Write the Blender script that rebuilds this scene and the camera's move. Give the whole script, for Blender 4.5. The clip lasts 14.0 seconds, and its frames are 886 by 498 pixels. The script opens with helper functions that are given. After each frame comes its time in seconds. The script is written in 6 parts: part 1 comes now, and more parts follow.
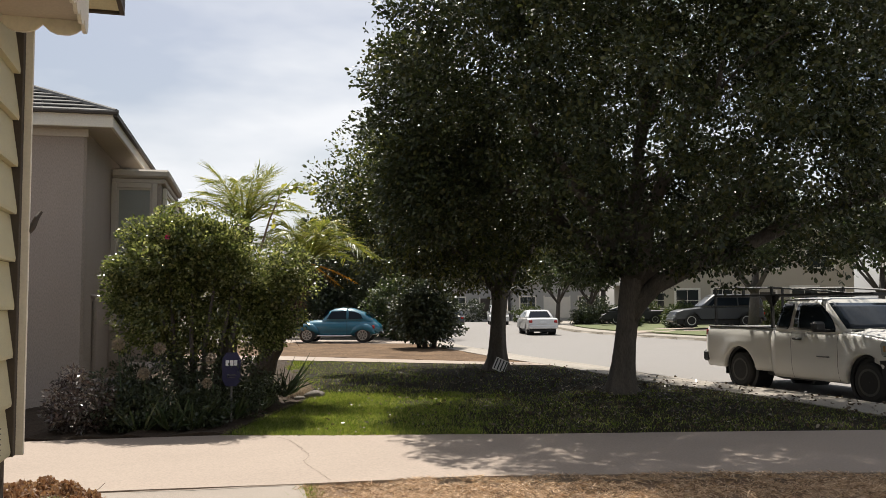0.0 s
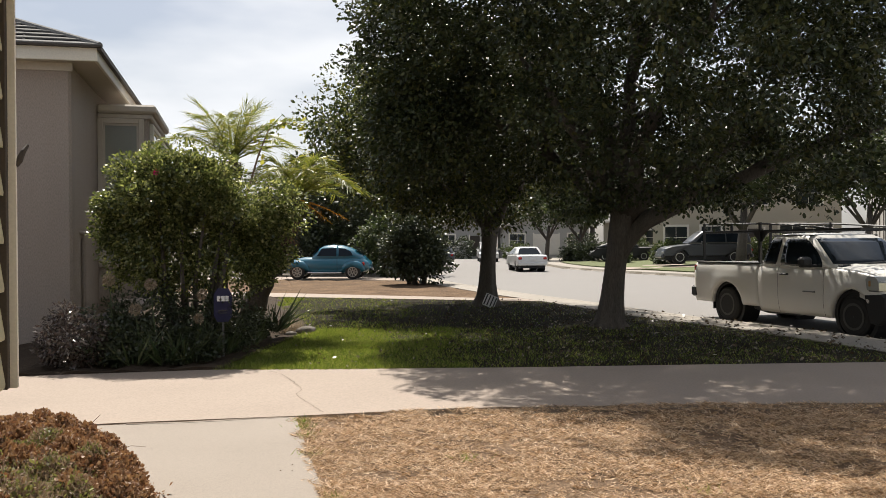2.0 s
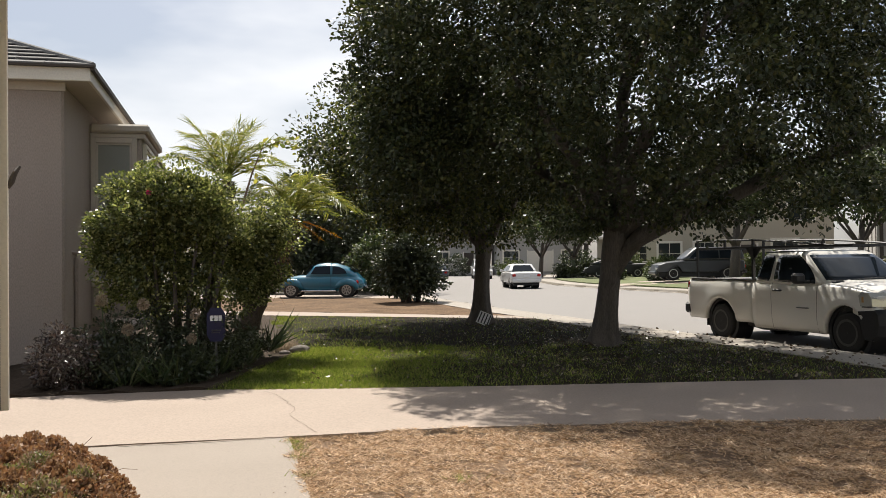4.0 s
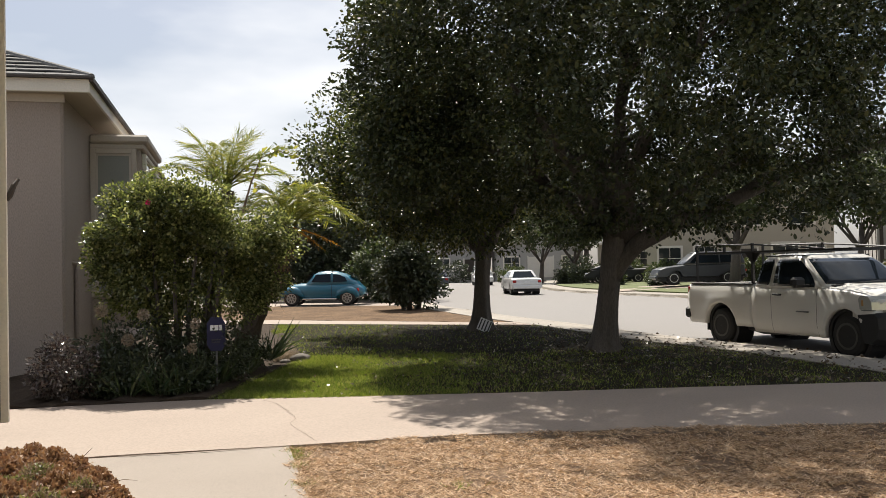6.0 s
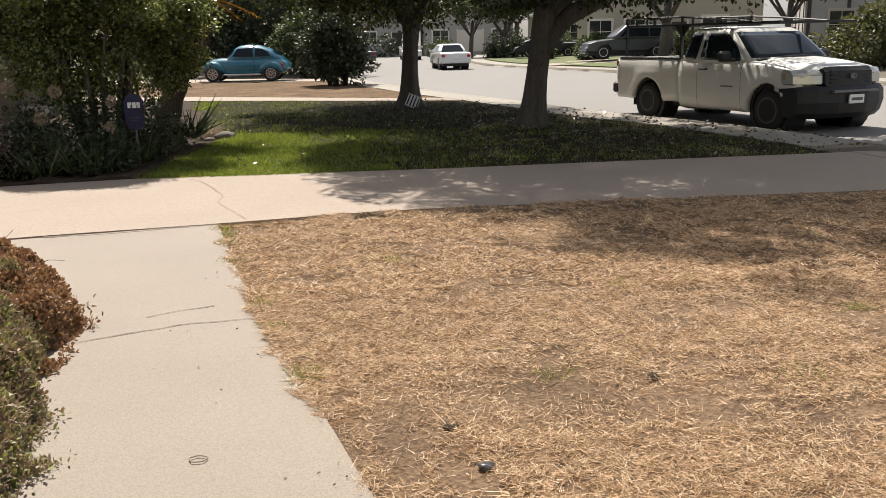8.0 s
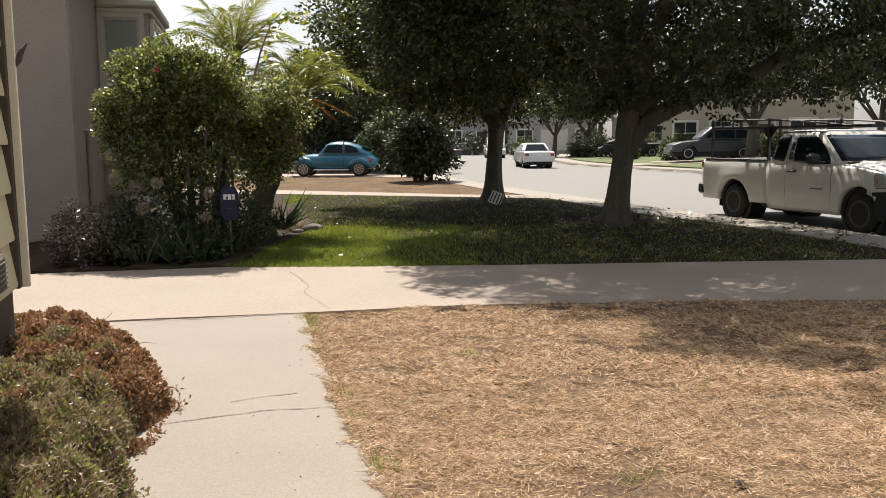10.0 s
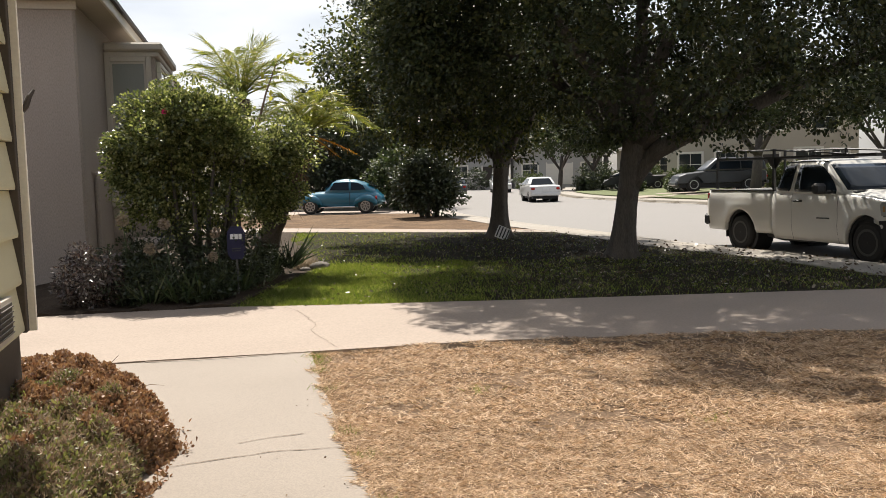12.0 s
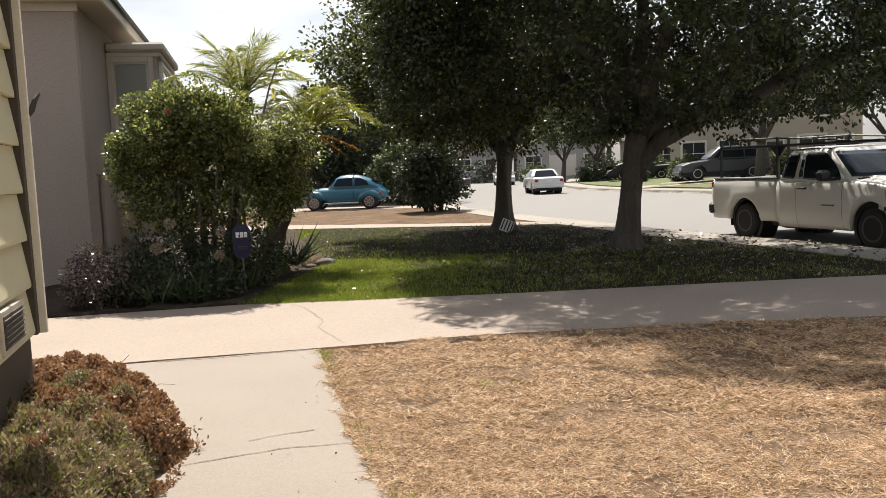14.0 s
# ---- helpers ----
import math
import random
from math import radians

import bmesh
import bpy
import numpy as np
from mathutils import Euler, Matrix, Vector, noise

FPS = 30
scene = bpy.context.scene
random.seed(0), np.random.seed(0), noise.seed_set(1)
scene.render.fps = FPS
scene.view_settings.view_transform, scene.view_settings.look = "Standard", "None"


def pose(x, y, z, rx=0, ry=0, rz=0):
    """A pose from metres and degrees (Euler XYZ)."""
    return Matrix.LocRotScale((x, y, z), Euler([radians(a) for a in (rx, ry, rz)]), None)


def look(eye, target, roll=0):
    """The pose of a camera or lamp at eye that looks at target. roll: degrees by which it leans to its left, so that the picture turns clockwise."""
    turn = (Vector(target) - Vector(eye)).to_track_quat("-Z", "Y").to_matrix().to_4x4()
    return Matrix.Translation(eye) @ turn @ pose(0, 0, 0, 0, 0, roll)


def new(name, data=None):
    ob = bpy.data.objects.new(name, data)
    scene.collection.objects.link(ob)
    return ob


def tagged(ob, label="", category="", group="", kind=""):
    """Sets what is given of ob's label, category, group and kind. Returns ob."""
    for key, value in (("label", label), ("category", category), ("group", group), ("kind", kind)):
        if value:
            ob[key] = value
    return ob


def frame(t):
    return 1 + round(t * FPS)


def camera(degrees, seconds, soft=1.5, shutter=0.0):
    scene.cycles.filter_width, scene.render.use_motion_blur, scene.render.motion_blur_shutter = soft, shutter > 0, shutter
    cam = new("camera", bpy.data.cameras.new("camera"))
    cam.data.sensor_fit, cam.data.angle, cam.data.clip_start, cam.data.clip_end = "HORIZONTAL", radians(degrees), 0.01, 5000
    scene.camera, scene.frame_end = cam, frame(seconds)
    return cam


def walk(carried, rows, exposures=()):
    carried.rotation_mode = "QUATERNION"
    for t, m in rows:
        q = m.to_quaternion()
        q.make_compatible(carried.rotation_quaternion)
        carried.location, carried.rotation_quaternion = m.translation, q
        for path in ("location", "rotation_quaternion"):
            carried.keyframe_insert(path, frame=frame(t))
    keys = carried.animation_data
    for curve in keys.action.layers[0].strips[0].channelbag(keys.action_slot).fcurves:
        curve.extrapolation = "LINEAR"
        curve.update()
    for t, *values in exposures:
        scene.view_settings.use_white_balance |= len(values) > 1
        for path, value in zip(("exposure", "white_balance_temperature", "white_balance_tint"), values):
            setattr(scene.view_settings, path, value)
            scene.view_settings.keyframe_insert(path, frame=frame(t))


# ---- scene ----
cam = camera(54.1, 14.0, soft=0.7)

PATH = [
    (0, (-0.021, 0.1, 1.549), (-0.021, 2.095, 1.681), -0.3),
    (0.5, (-0.022, 0.099, 1.552), (-0.021, 2.095, 1.673), -0.2),
    (1, (-0.036, 0.119, 1.528), (-0.037, 2.117, 1.604), 0.0),
    (1.5, (-0.03, 0.103, 1.526), (-0.025, 2.103, 1.546), 0.0),
    (2, (-0.03, 0.1, 1.526), (-0.007, 2.099, 1.514), -0.4),
    (2.5, (-0.012, 0.098, 1.538), (0.023, 2.097, 1.53), -0.7),
    (3, (-0.026, 0.093, 1.54), (0.013, 2.092, 1.546), -0.6),
    (5.5, (-0.019, 0.129, 1.541), (0.014, 2.128, 1.582), -1.0),
    (6, (-0.005, 0.083, 1.55), (0.031, 2.082, 1.593), -1.2),
    (6.5, (-0.012, 0.097, 1.539), (0.071, 2.095, 1.506), -0.6),
    (7, (-0.005, 0.201, 1.513), (0.212, 2.155, 1.144), -0.6),
    (7.2, (0.005, 0.157, 1.522), (0.24, 2.094, 1.084), -0.8),
    (9.3, (0.006, 0.098, 1.556), (0.05, 2.039, 1.079), -2.2),
    (9.5, (-0.002, 0.084, 1.553), (0.033, 2.037, 1.123), -2.1),
    (10, (-0.011, 0.079, 1.55), (-0.006, 2.064, 1.3), -0.5),
    (10.5, (-0.002, 0.096, 1.546), (-0.007, 2.089, 1.38), 0.0),
    (11, (-0.005, 0.069, 1.555), (-0.014, 2.062, 1.39), -0.4),
    (11.5, (-0.006, 0.074, 1.559), (-0.026, 2.068, 1.397), -1.1),
    (12, (0.003, 0.08, 1.561), (-0.008, 2.072, 1.392), -1.5),
    (12.5, (0.003, 0.077, 1.559), (0.014, 2.065, 1.342), -1.7),
    (13, (-0.004, 0.041, 1.575), (-0.001, 2.028, 1.349), -2.2),
    (13.5, (0.006, 0.06, 1.571), (-0.011, 2.05, 1.373), -3.0),
    (14, (-0.004, 0.055, 1.572), (-0.026, 2.046, 1.389), -2.6),
]
EXPOSURES = [(0, 0.70), (3, 0.78), (7, 0.82), (9.5, 0.87), (11, 0.88), (14, 0.95)]
walk(cam, [(t, look(eye, target, roll)) for t, eye, target, roll in PATH], EXPOSURES)

# ---- world, sun, exposure ----
SUN_EL, SUN_AZ = radians(55), radians(-11)          # azimuth from +y towards +x
world = bpy.data.worlds.new("sky")
scene.world = world
world.use_nodes = True
wn, wl = world.node_tree.nodes, world.node_tree.links
wn.clear()
w_out, w_bg, w_sky = wn.new("ShaderNodeOutputWorld"), wn.new("ShaderNodeBackground"), wn.new("ShaderNodeTexSky")
w_sky.sky_type, w_sky.sun_disc = "NISHITA", False
w_sky.sun_elevation, w_sky.sun_rotation = SUN_EL, SUN_AZ
w_sky.air_density, w_sky.dust_density, w_sky.ozone_density = 1.0, 2.5, 1.0
w_co, w_map, w_noise, w_ramp, w_mix = (wn.new("ShaderNodeTexCoord"), wn.new("ShaderNodeMapping"), wn.new("ShaderNodeTexNoise"),
                                       wn.new("ShaderNodeValToRGB"), wn.new("ShaderNodeMix"))
w_map.inputs["Scale"].default_value = (1.0, 1.0, 3.2)
w_noise.inputs["Scale"].default_value, w_noise.inputs["Detail"].default_value, w_noise.inputs["Roughness"].default_value = 2.1, 5.0, 0.52
w_ramp.color_ramp.elements[0].position, w_ramp.color_ramp.elements[0].color = 0.40, (0.1, 0.1, 0.1, 1)
w_ramp.color_ramp.elements[1].position, w_ramp.color_ramp.elements[1].color = 0.64, (1, 1, 1, 1)
w_mix.data_type = "RGBA"
w_mix.inputs["B"].default_value = (10.6, 10.8, 11.2, 1)
wl.new(w_co.outputs["Generated"], w_map.inputs["Vector"])
wl.new(w_map.outputs["Vector"], w_noise.inputs["Vector"])
wl.new(w_noise.outputs["Fac"], w_ramp.inputs["Fac"])
wl.new(w_ramp.outputs["Color"], w_mix.inputs["Factor"])
wl.new(w_sky.outputs["Color"], w_mix.inputs["A"])
wl.new(w_mix.outputs["Result"], w_bg.inputs["Color"])
w_bg.inputs["Strength"].default_value = 0.054
wl.new(w_bg.outputs["Background"], w_out.inputs["Surface"])

sun = new("sun", bpy.data.lights.new("sun", "SUN"))
sun.data.energy, sun.data.angle, sun.data.color = 5.0, radians(0.55), (1.0, 0.94, 0.84)
sun_way = Vector((math.sin(SUN_AZ) * math.cos(SUN_EL), math.cos(SUN_AZ) * math.cos(SUN_EL), math.sin(SUN_EL)))
sun.matrix_world = look(sun_way * 60, (0, 0, 0))


# ---- materials ----
def mat(name, base, rough=0.6, metal=0.0, vary=0.25, scale=6.0, fine=60.0, bump=0.0, tint=None, coat=0.0, rand=0.0, spec=0.5, stretch=None, ior=None):
    """A surface with colour variation at two scales, and fine relief."""
    m = bpy.data.materials.new(name)
    m.use_nodes = True
    n, l = m.node_tree.nodes, m.node_tree.links
    b = n["Principled BSDF"]
    b.inputs["Roughness"].default_value, b.inputs["Metallic"].default_value = rough, metal
    b.inputs["Coat Weight"].default_value = coat
    b.inputs["Specular IOR Level"].default_value = spec
    b.inputs["Coat Roughness"].default_value = 0.06
    co = n.new("ShaderNodeTexCoord")
    src = co.outputs["Object"]
    if stretch:
        mp = n.new("ShaderNodeMapping")
        mp.inputs["Scale"].default_value = stretch
        l.new(src, mp.inputs["Vector"])
        src = mp.outputs["Vector"]
    big, small = n.new("ShaderNodeTexNoise"), n.new("ShaderNodeTexNoise")
    for t, s, d in ((big, scale, 5), (small, fine, 3)):
        t.inputs["Scale"].default_value, t.inputs["Detail"].default_value = s, d
        l.new(src, t.inputs["Vector"])
    other = tint or tuple(c * 0.55 for c in base)
    ramp = n.new("ShaderNodeValToRGB")
    ramp.color_ramp.elements[0].position, ramp.color_ramp.elements[1].position = 0.32, 0.68
    ramp.color_ramp.elements[0].color = (*(b0 * (1 - vary) + o * vary for b0, o in zip(base, other)), 1)
    ramp.color_ramp.elements[1].color = (*base, 1)
    l.new(big.outputs["Fac"], ramp.inputs["Fac"])
    mix = n.new("ShaderNodeMix")
    mix.data_type, mix.blend_type = "RGBA", "MULTIPLY"
    mix.inputs["Factor"].default_value = min(1.0, vary * 1.6)
    l.new(ramp.outputs["Color"], mix.inputs["A"])
    r2 = n.new("ShaderNodeValToRGB")
    r2.color_ramp.elements[0].position, r2.color_ramp.elements[1].position = 0.3, 0.62
    r2.color_ramp.elements[0].color = (0.5, 0.5, 0.5, 1)
    l.new(small.outputs["Fac"], r2.inputs["Fac"])
    l.new(r2.outputs["Color"], mix.inputs["B"])
    last = mix.outputs["Result"]
    if rand:
        info, hsv, rr = n.new("ShaderNodeObjectInfo"), n.new("ShaderNodeHueSaturation"), n.new("ShaderNodeMapRange")
        rr.inputs["To Min"].default_value, rr.inputs["To Max"].default_value = 1 - rand, 1 + rand
        l.new(info.outputs["Random"], rr.inputs["Value"])
        l.new(rr.outputs["Result"], hsv.inputs["Value"])
        l.new(last, hsv.inputs["Color"])
        last = hsv.outputs["Color"]
    l.new(last, b.inputs["Base Color"])
    if bump:
        bp = n.new("ShaderNodeBump")
        bp.inputs["Strength"].default_value, bp.inputs["Distance"].default_value = bump, 0.02
        l.new(small.outputs["Fac"], bp.inputs["Height"])
        l.new(bp.outputs["Normal"], b.inputs["Normal"])
    return m


def leaf_mat(name, cols, rough=0.42, through_light=0.3, spec=0.5):
    """Leaves or blades: each its own shade out of cols, with light passing through."""
    m = bpy.data.materials.new(name)
    m.use_nodes = True
    n, l = m.node_tree.nodes, m.node_tree.links
    b, out = n["Principled BSDF"], n["Material Output"]
    geo, ramp = n.new("ShaderNodeNewGeometry"), n.new("ShaderNodeValToRGB")
    while len(ramp.color_ramp.elements) < len(cols):
        ramp.color_ramp.elements.new(0.5)
    for i, c in enumerate(cols):
        ramp.color_ramp.elements[i].position = i / (len(cols) - 1)
        ramp.color_ramp.elements[i].color = (*c, 1)
    l.new(geo.outputs["Random Per Island"], ramp.inputs["Fac"])
    l.new(ramp.outputs["Color"], b.inputs["Base Color"])
    b.inputs["Roughness"].default_value = rough
    b.inputs["Specular IOR Level"].default_value = spec
    tr, add = n.new("ShaderNodeBsdfTranslucent"), n.new("ShaderNodeMixShader")
    hs = n.new("ShaderNodeHueSaturation")
    hs.inputs["Saturation"].default_value, hs.inputs["Value"].default_value = 1.15, 1.5
    l.new(ramp.outputs["Color"], hs.inputs["Color"])
    l.new(hs.outputs["Color"], tr.inputs["Color"])
    add.inputs["Fac"].default_value = through_light
    l.new(b.outputs["BSDF"], add.inputs[1])
    l.new(tr.outputs["BSDF"], add.inputs[2])
    l.new(add.outputs["Shader"], out.inputs["Surface"])
    return m


def glass_mat(name, tint, rough=0.03, spec=0.6):
    m = bpy.data.materials.new(name)
    m.use_nodes = True
    b = m.node_tree.nodes["Principled BSDF"]
    b.inputs["Base Color"].default_value = (*tint, 1)
    b.inputs["Roughness"].default_value = rough
    b.inputs["Specular IOR Level"].default_value = spec
    return m


CONCRETE = mat("drive_concrete", (0.295, 0.234, 0.188), 0.85, vary=0.25, scale=0.9, fine=45, bump=0.12, tint=(0.215, 0.168, 0.133))
WALK = mat("walk_concrete", (0.265, 0.224, 0.187), 0.88, vary=0.3, scale=1.1, fine=130, bump=0.05, tint=(0.2, 0.165, 0.135))
KERB = mat("kerb_concrete", (0.297, 0.264, 0.224), 0.9, vary=0.3, scale=1.2, fine=40, bump=0.15)
CRACK = mat("crack_dark", (0.17, 0.125, 0.09), 0.95, vary=0.4, scale=20)
ASPHALT = mat("street_asphalt", (0.194, 0.18, 0.169), 0.9, vary=0.2, scale=0.35, fine=90, bump=0.1, tint=(0.158, 0.151, 0.144))
SOIL = mat("soil", (0.065, 0.048, 0.035), 0.95, vary=0.5, scale=3, fine=40, bump=0.6, spec=0.1)
DIRT = mat("bare_dirt", (0.178, 0.115, 0.068), 0.95, vary=0.75, scale=1.1, fine=14, bump=0.7, tint=(0.085, 0.054, 0.033), spec=0.1)
THATCH = mat("dry_lawn_thatch", (0.235, 0.157, 0.1), 0.95, vary=0.75, scale=1.7, fine=45, bump=0.9, tint=(0.085, 0.056, 0.039), spec=0.1)
# near-black soil, so the thinned lawn carries deep tree shade in its colour
TURF = mat("shade_dark_turf", (0.02, 0.018, 0.009), 0.95, vary=0.6, scale=2.0, fine=40, bump=0.8, tint=(0.034, 0.024, 0.014), spec=0.08)
FAR_TURF = mat("far_turf", (0.112, 0.132, 0.0429), 0.95, vary=0.4, scale=0.6, fine=30, bump=0.5)
GROUND = mat("ground_earth", (0.112, 0.091, 0.063), 0.95, vary=0.4, scale=0.2, fine=8)
BARK = mat("grey_bark", (0.13, 0.112, 0.096), 0.92, vary=0.55, scale=5, fine=30, bump=0.9, stretch=(3, 3, 0.5))
PALM_BARK = mat("palm_bark", (0.07, 0.05, 0.035), 0.95, vary=0.5, scale=8, fine=30, bump=0.9)
STUCCO = mat("taupe_stucco", (0.40, 0.334, 0.29), 0.93, vary=0.3, scale=1.1, fine=120, bump=0.35, stretch=(1, 1, 0.3))
CREAM = mat("cream_stucco", (0.446, 0.396, 0.31), 0.92, vary=0.12, scale=0.6, fine=60, bump=0.2)
PALE = mat("pale_stucco", (0.396, 0.382, 0.353), 0.92, vary=0.12, scale=0.6, fine=60, bump=0.2)
TRIM = mat("white_trim", (0.74, 0.69, 0.6), 0.6, vary=0.12, scale=3, fine=50)
TRIM_TAUPE = mat("taupe_trim", (0.5, 0.44, 0.37), 0.65, vary=0.12, scale=3, fine=50)
SIDING = mat("yellow_green_siding", (0.56, 0.52, 0.35), 0.7, vary=0.14, scale=2.5, fine=70, bump=0.1, stretch=(1, 1, 4))
BROWN = mat("dark_brown_paint", (0.06, 0.046, 0.035), 0.7, vary=0.25, scale=4)
SHINGLE = mat("grey_shingle", (0.15, 0.145, 0.14), 0.95, vary=0.35, scale=3, fine=60, bump=0.5, rand=0.25)
DARK_GLASS = glass_mat("window_glass", (0.03, 0.035, 0.035))
BLIND = mat("window_blind", (0.24, 0.24, 0.21), 0.35, vary=0.12, scale=2)
CAR_GLASS = glass_mat("car_glass", (0.01, 0.014, 0.019), 0.06, 0.28)
WHITE_PAINT = mat("white_car_paint", (0.62, 0.6, 0.56), 0.35, vary=0.05, scale=2, coat=0.2)
WHITE_CAR = mat("bright_white_paint", (0.624, 0.616, 0.601), 0.3, vary=0.03, scale=2, coat=0.6)
BLUE_PAINT = mat("teal_blue_paint", (0.008, 0.12, 0.19), 0.3, vary=0.1, scale=2, coat=0.6)
GREY_PAINT = mat("slate_paint", (0.042, 0.046, 0.054), 0.32, vary=0.1, scale=2, coat=0.4)
BLACK_PLASTIC = mat("black_plastic", (0.01, 0.01, 0.011), 0.6, vary=0.2, scale=8)
RUBBER = mat("tyre_rubber", (0.022, 0.021, 0.02), 0.85, vary=0.3, scale=12)
CHROME = mat("chrome", (0.75, 0.75, 0.75), 0.15, 1.0, vary=0.05)
ALLOY = mat("alloy_rim", (0.45, 0.45, 0.44), 0.35, 0.8, vary=0.1)
STEEL_RIM = mat("grey_rim", (0.16, 0.16, 0.16), 0.5, 0.5, vary=0.2)
RED_LENS = mat("red_lens", (0.35, 0.015, 0.012), 0.2, vary=0.1)
AMBER = mat("amber_lens", (0.4, 0.22, 0.09), 0.25, vary=0.1)
LAMP_LENS = mat("headlight_lens", (0.5, 0.51, 0.49), 0.1, 0.35, vary=0.1)
PLATE = mat("plate_white", (0.7, 0.7, 0.7), 0.5, vary=0.05)
SIGN_BLUE = mat("sign_blue", (0.008, 0.009, 0.05), 0.6, vary=0.1)
SIGN_WHITE = mat("sign_white", (0.75, 0.75, 0.75), 0.5, vary=0.05)
# truck rim colour darkened to carry the shade round its wheels
SHADED_RIM = mat("shaded_rim", (0.07, 0.066, 0.06), 0.6, vary=0.3, scale=8)
STONE = mat("pale_stone", (0.16, 0.137, 0.115), 0.9, vary=0.3, scale=9, bump=0.5)
TWIG = mat("dry_twig", (0.2, 0.13, 0.08), 0.9, vary=0.4, scale=20)

LEAF_TREE = leaf_mat("tree_leaf", [(0.0202, 0.0274, 0.0122), (0.0302, 0.0396, 0.0151), (0.0432, 0.0533, 0.0187), (0.0864, 0.0864, 0.0302)], 0.42, 0.16, 0.32)
LEAF_TREE_B = leaf_mat("tree_leaf_b", [(0.0202, 0.0274, 0.0122), (0.0331, 0.0432, 0.0151), (0.062, 0.074, 0.022), (0.14, 0.135, 0.042)], 0.4, 0.32, 0.35)
LEAF_HEDGE = leaf_mat("hibiscus_leaf", [(0.042, 0.056, 0.021), (0.085, 0.1, 0.033), (0.15, 0.165, 0.054), (0.32, 0.32, 0.13)], 0.26, 0.45, 0.8)
LEAF_DARK = leaf_mat("dark_leaf", [(0.02, 0.028, 0.013), (0.032, 0.042, 0.017), (0.06, 0.07, 0.028)], 0.45, 0.15)
LEAF_FAR = leaf_mat("far_leaf", [(0.03, 0.045, 0.015), (0.0525, 0.0713, 0.0225), (0.09, 0.0975, 0.0375)], 0.6, 0.25)
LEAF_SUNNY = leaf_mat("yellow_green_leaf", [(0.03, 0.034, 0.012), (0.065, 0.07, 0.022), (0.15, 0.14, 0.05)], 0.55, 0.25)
LEAF_GREY = leaf_mat("silver_leaf", [(0.05, 0.032, 0.03), (0.08, 0.06, 0.05), (0.17, 0.15, 0.13)], 0.25, 0.1)
LEAF_PALM = leaf_mat("palm_leaflet", [(0.1, 0.125, 0.034), (0.17, 0.185, 0.046), (0.32, 0.29, 0.08)], 0.35, 0.5)
LEAF_PALM_DRY = leaf_mat("dry_palm_leaflet", [(0.5, 0.23, 0.03), (0.6, 0.32, 0.05)], 0.5, 0.4)
LEAF_PALM_DEAD = leaf_mat("dead_palm_leaflet", [(0.16, 0.09, 0.05), (0.24, 0.13, 0.07)], 0.7, 0.2)
LEAF_STRAP = leaf_mat("strap_leaf", [(0.035, 0.06, 0.025), (0.06, 0.085, 0.035), (0.11, 0.125, 0.055)], 0.4, 0.25)
SEDUM_RED = leaf_mat("sedum_brown", [(0.165, 0.0858, 0.0528), (0.238, 0.132, 0.0726), (0.317, 0.205, 0.112), (0.218, 0.119, 0.0726), (0.363, 0.251, 0.158)], 0.6, 0.2)
SEDUM_GREEN = leaf_mat("sedum_green", [(0.09, 0.092, 0.04), (0.16, 0.165, 0.06), (0.25, 0.26, 0.09), (0.22, 0.15, 0.095)], 0.5, 0.25)
SEDUM_GREY = leaf_mat("sedum_grey", [(0.16, 0.11, 0.085), (0.29, 0.2, 0.14), (0.23, 0.185, 0.12), (0.38, 0.29, 0.21)], 0.7, 0.18)
BLADE_DRY = leaf_mat("straw_blade", [(0.11, 0.069, 0.04), (0.38, 0.252, 0.15), (0.58, 0.412, 0.265), (0.78, 0.62, 0.46)], 0.7, 0.15, 0.2)
BLADE_GREEN = leaf_mat("grass_blade", [(0.06, 0.085, 0.018), (0.125, 0.17, 0.032), (0.2, 0.245, 0.052), (0.36, 0.33, 0.13)], 0.6, 0.38, 0.15)
FALLEN = leaf_mat("fallen_leaf", [(0.05, 0.032, 0.018), (0.09, 0.06, 0.034), (0.07, 0.048, 0.025), (0.1, 0.07, 0.04), (0.08, 0.055, 0.03), (0.06, 0.042, 0.024), (0.34, 0.3, 0.23)], 0.4, 0.1, 0.4)
FLOWER_PINK = leaf_mat("pink_petal", [(0.6, 0.03, 0.12), (0.7, 0.06, 0.2)], 0.5, 0.3)
SEEDHEAD = leaf_mat("seed_head", [(0.23, 0.18, 0.13), (0.37, 0.31, 0.235)], 0.7, 0.25)


# ---- building helpers ----
def mesh_of(bm, name, material, smooth=False):
    me = bpy.data.meshes.new(name)
    bm.to_mesh(me)
    bm.free()
    for mt in (material if isinstance(material, (list, tuple)) else [material]):
        me.materials.append(mt)
    if smooth:
        me.polygons.foreach_set("use_smooth", [True] * len(me.polygons))
    return me


def part(name, bm, material, parent=None, label="", smooth=False):
    ob = new(name, mesh_of(bm, name, material, smooth))
    ob.parent = parent
    if label:
        ob["label"] = label
    return ob


def thing(name, m, label, category, group=""):
    ob = new(name)
    ob.empty_display_size = 0.2
    ob.matrix_world = m
    return tagged(ob, label, category, group)


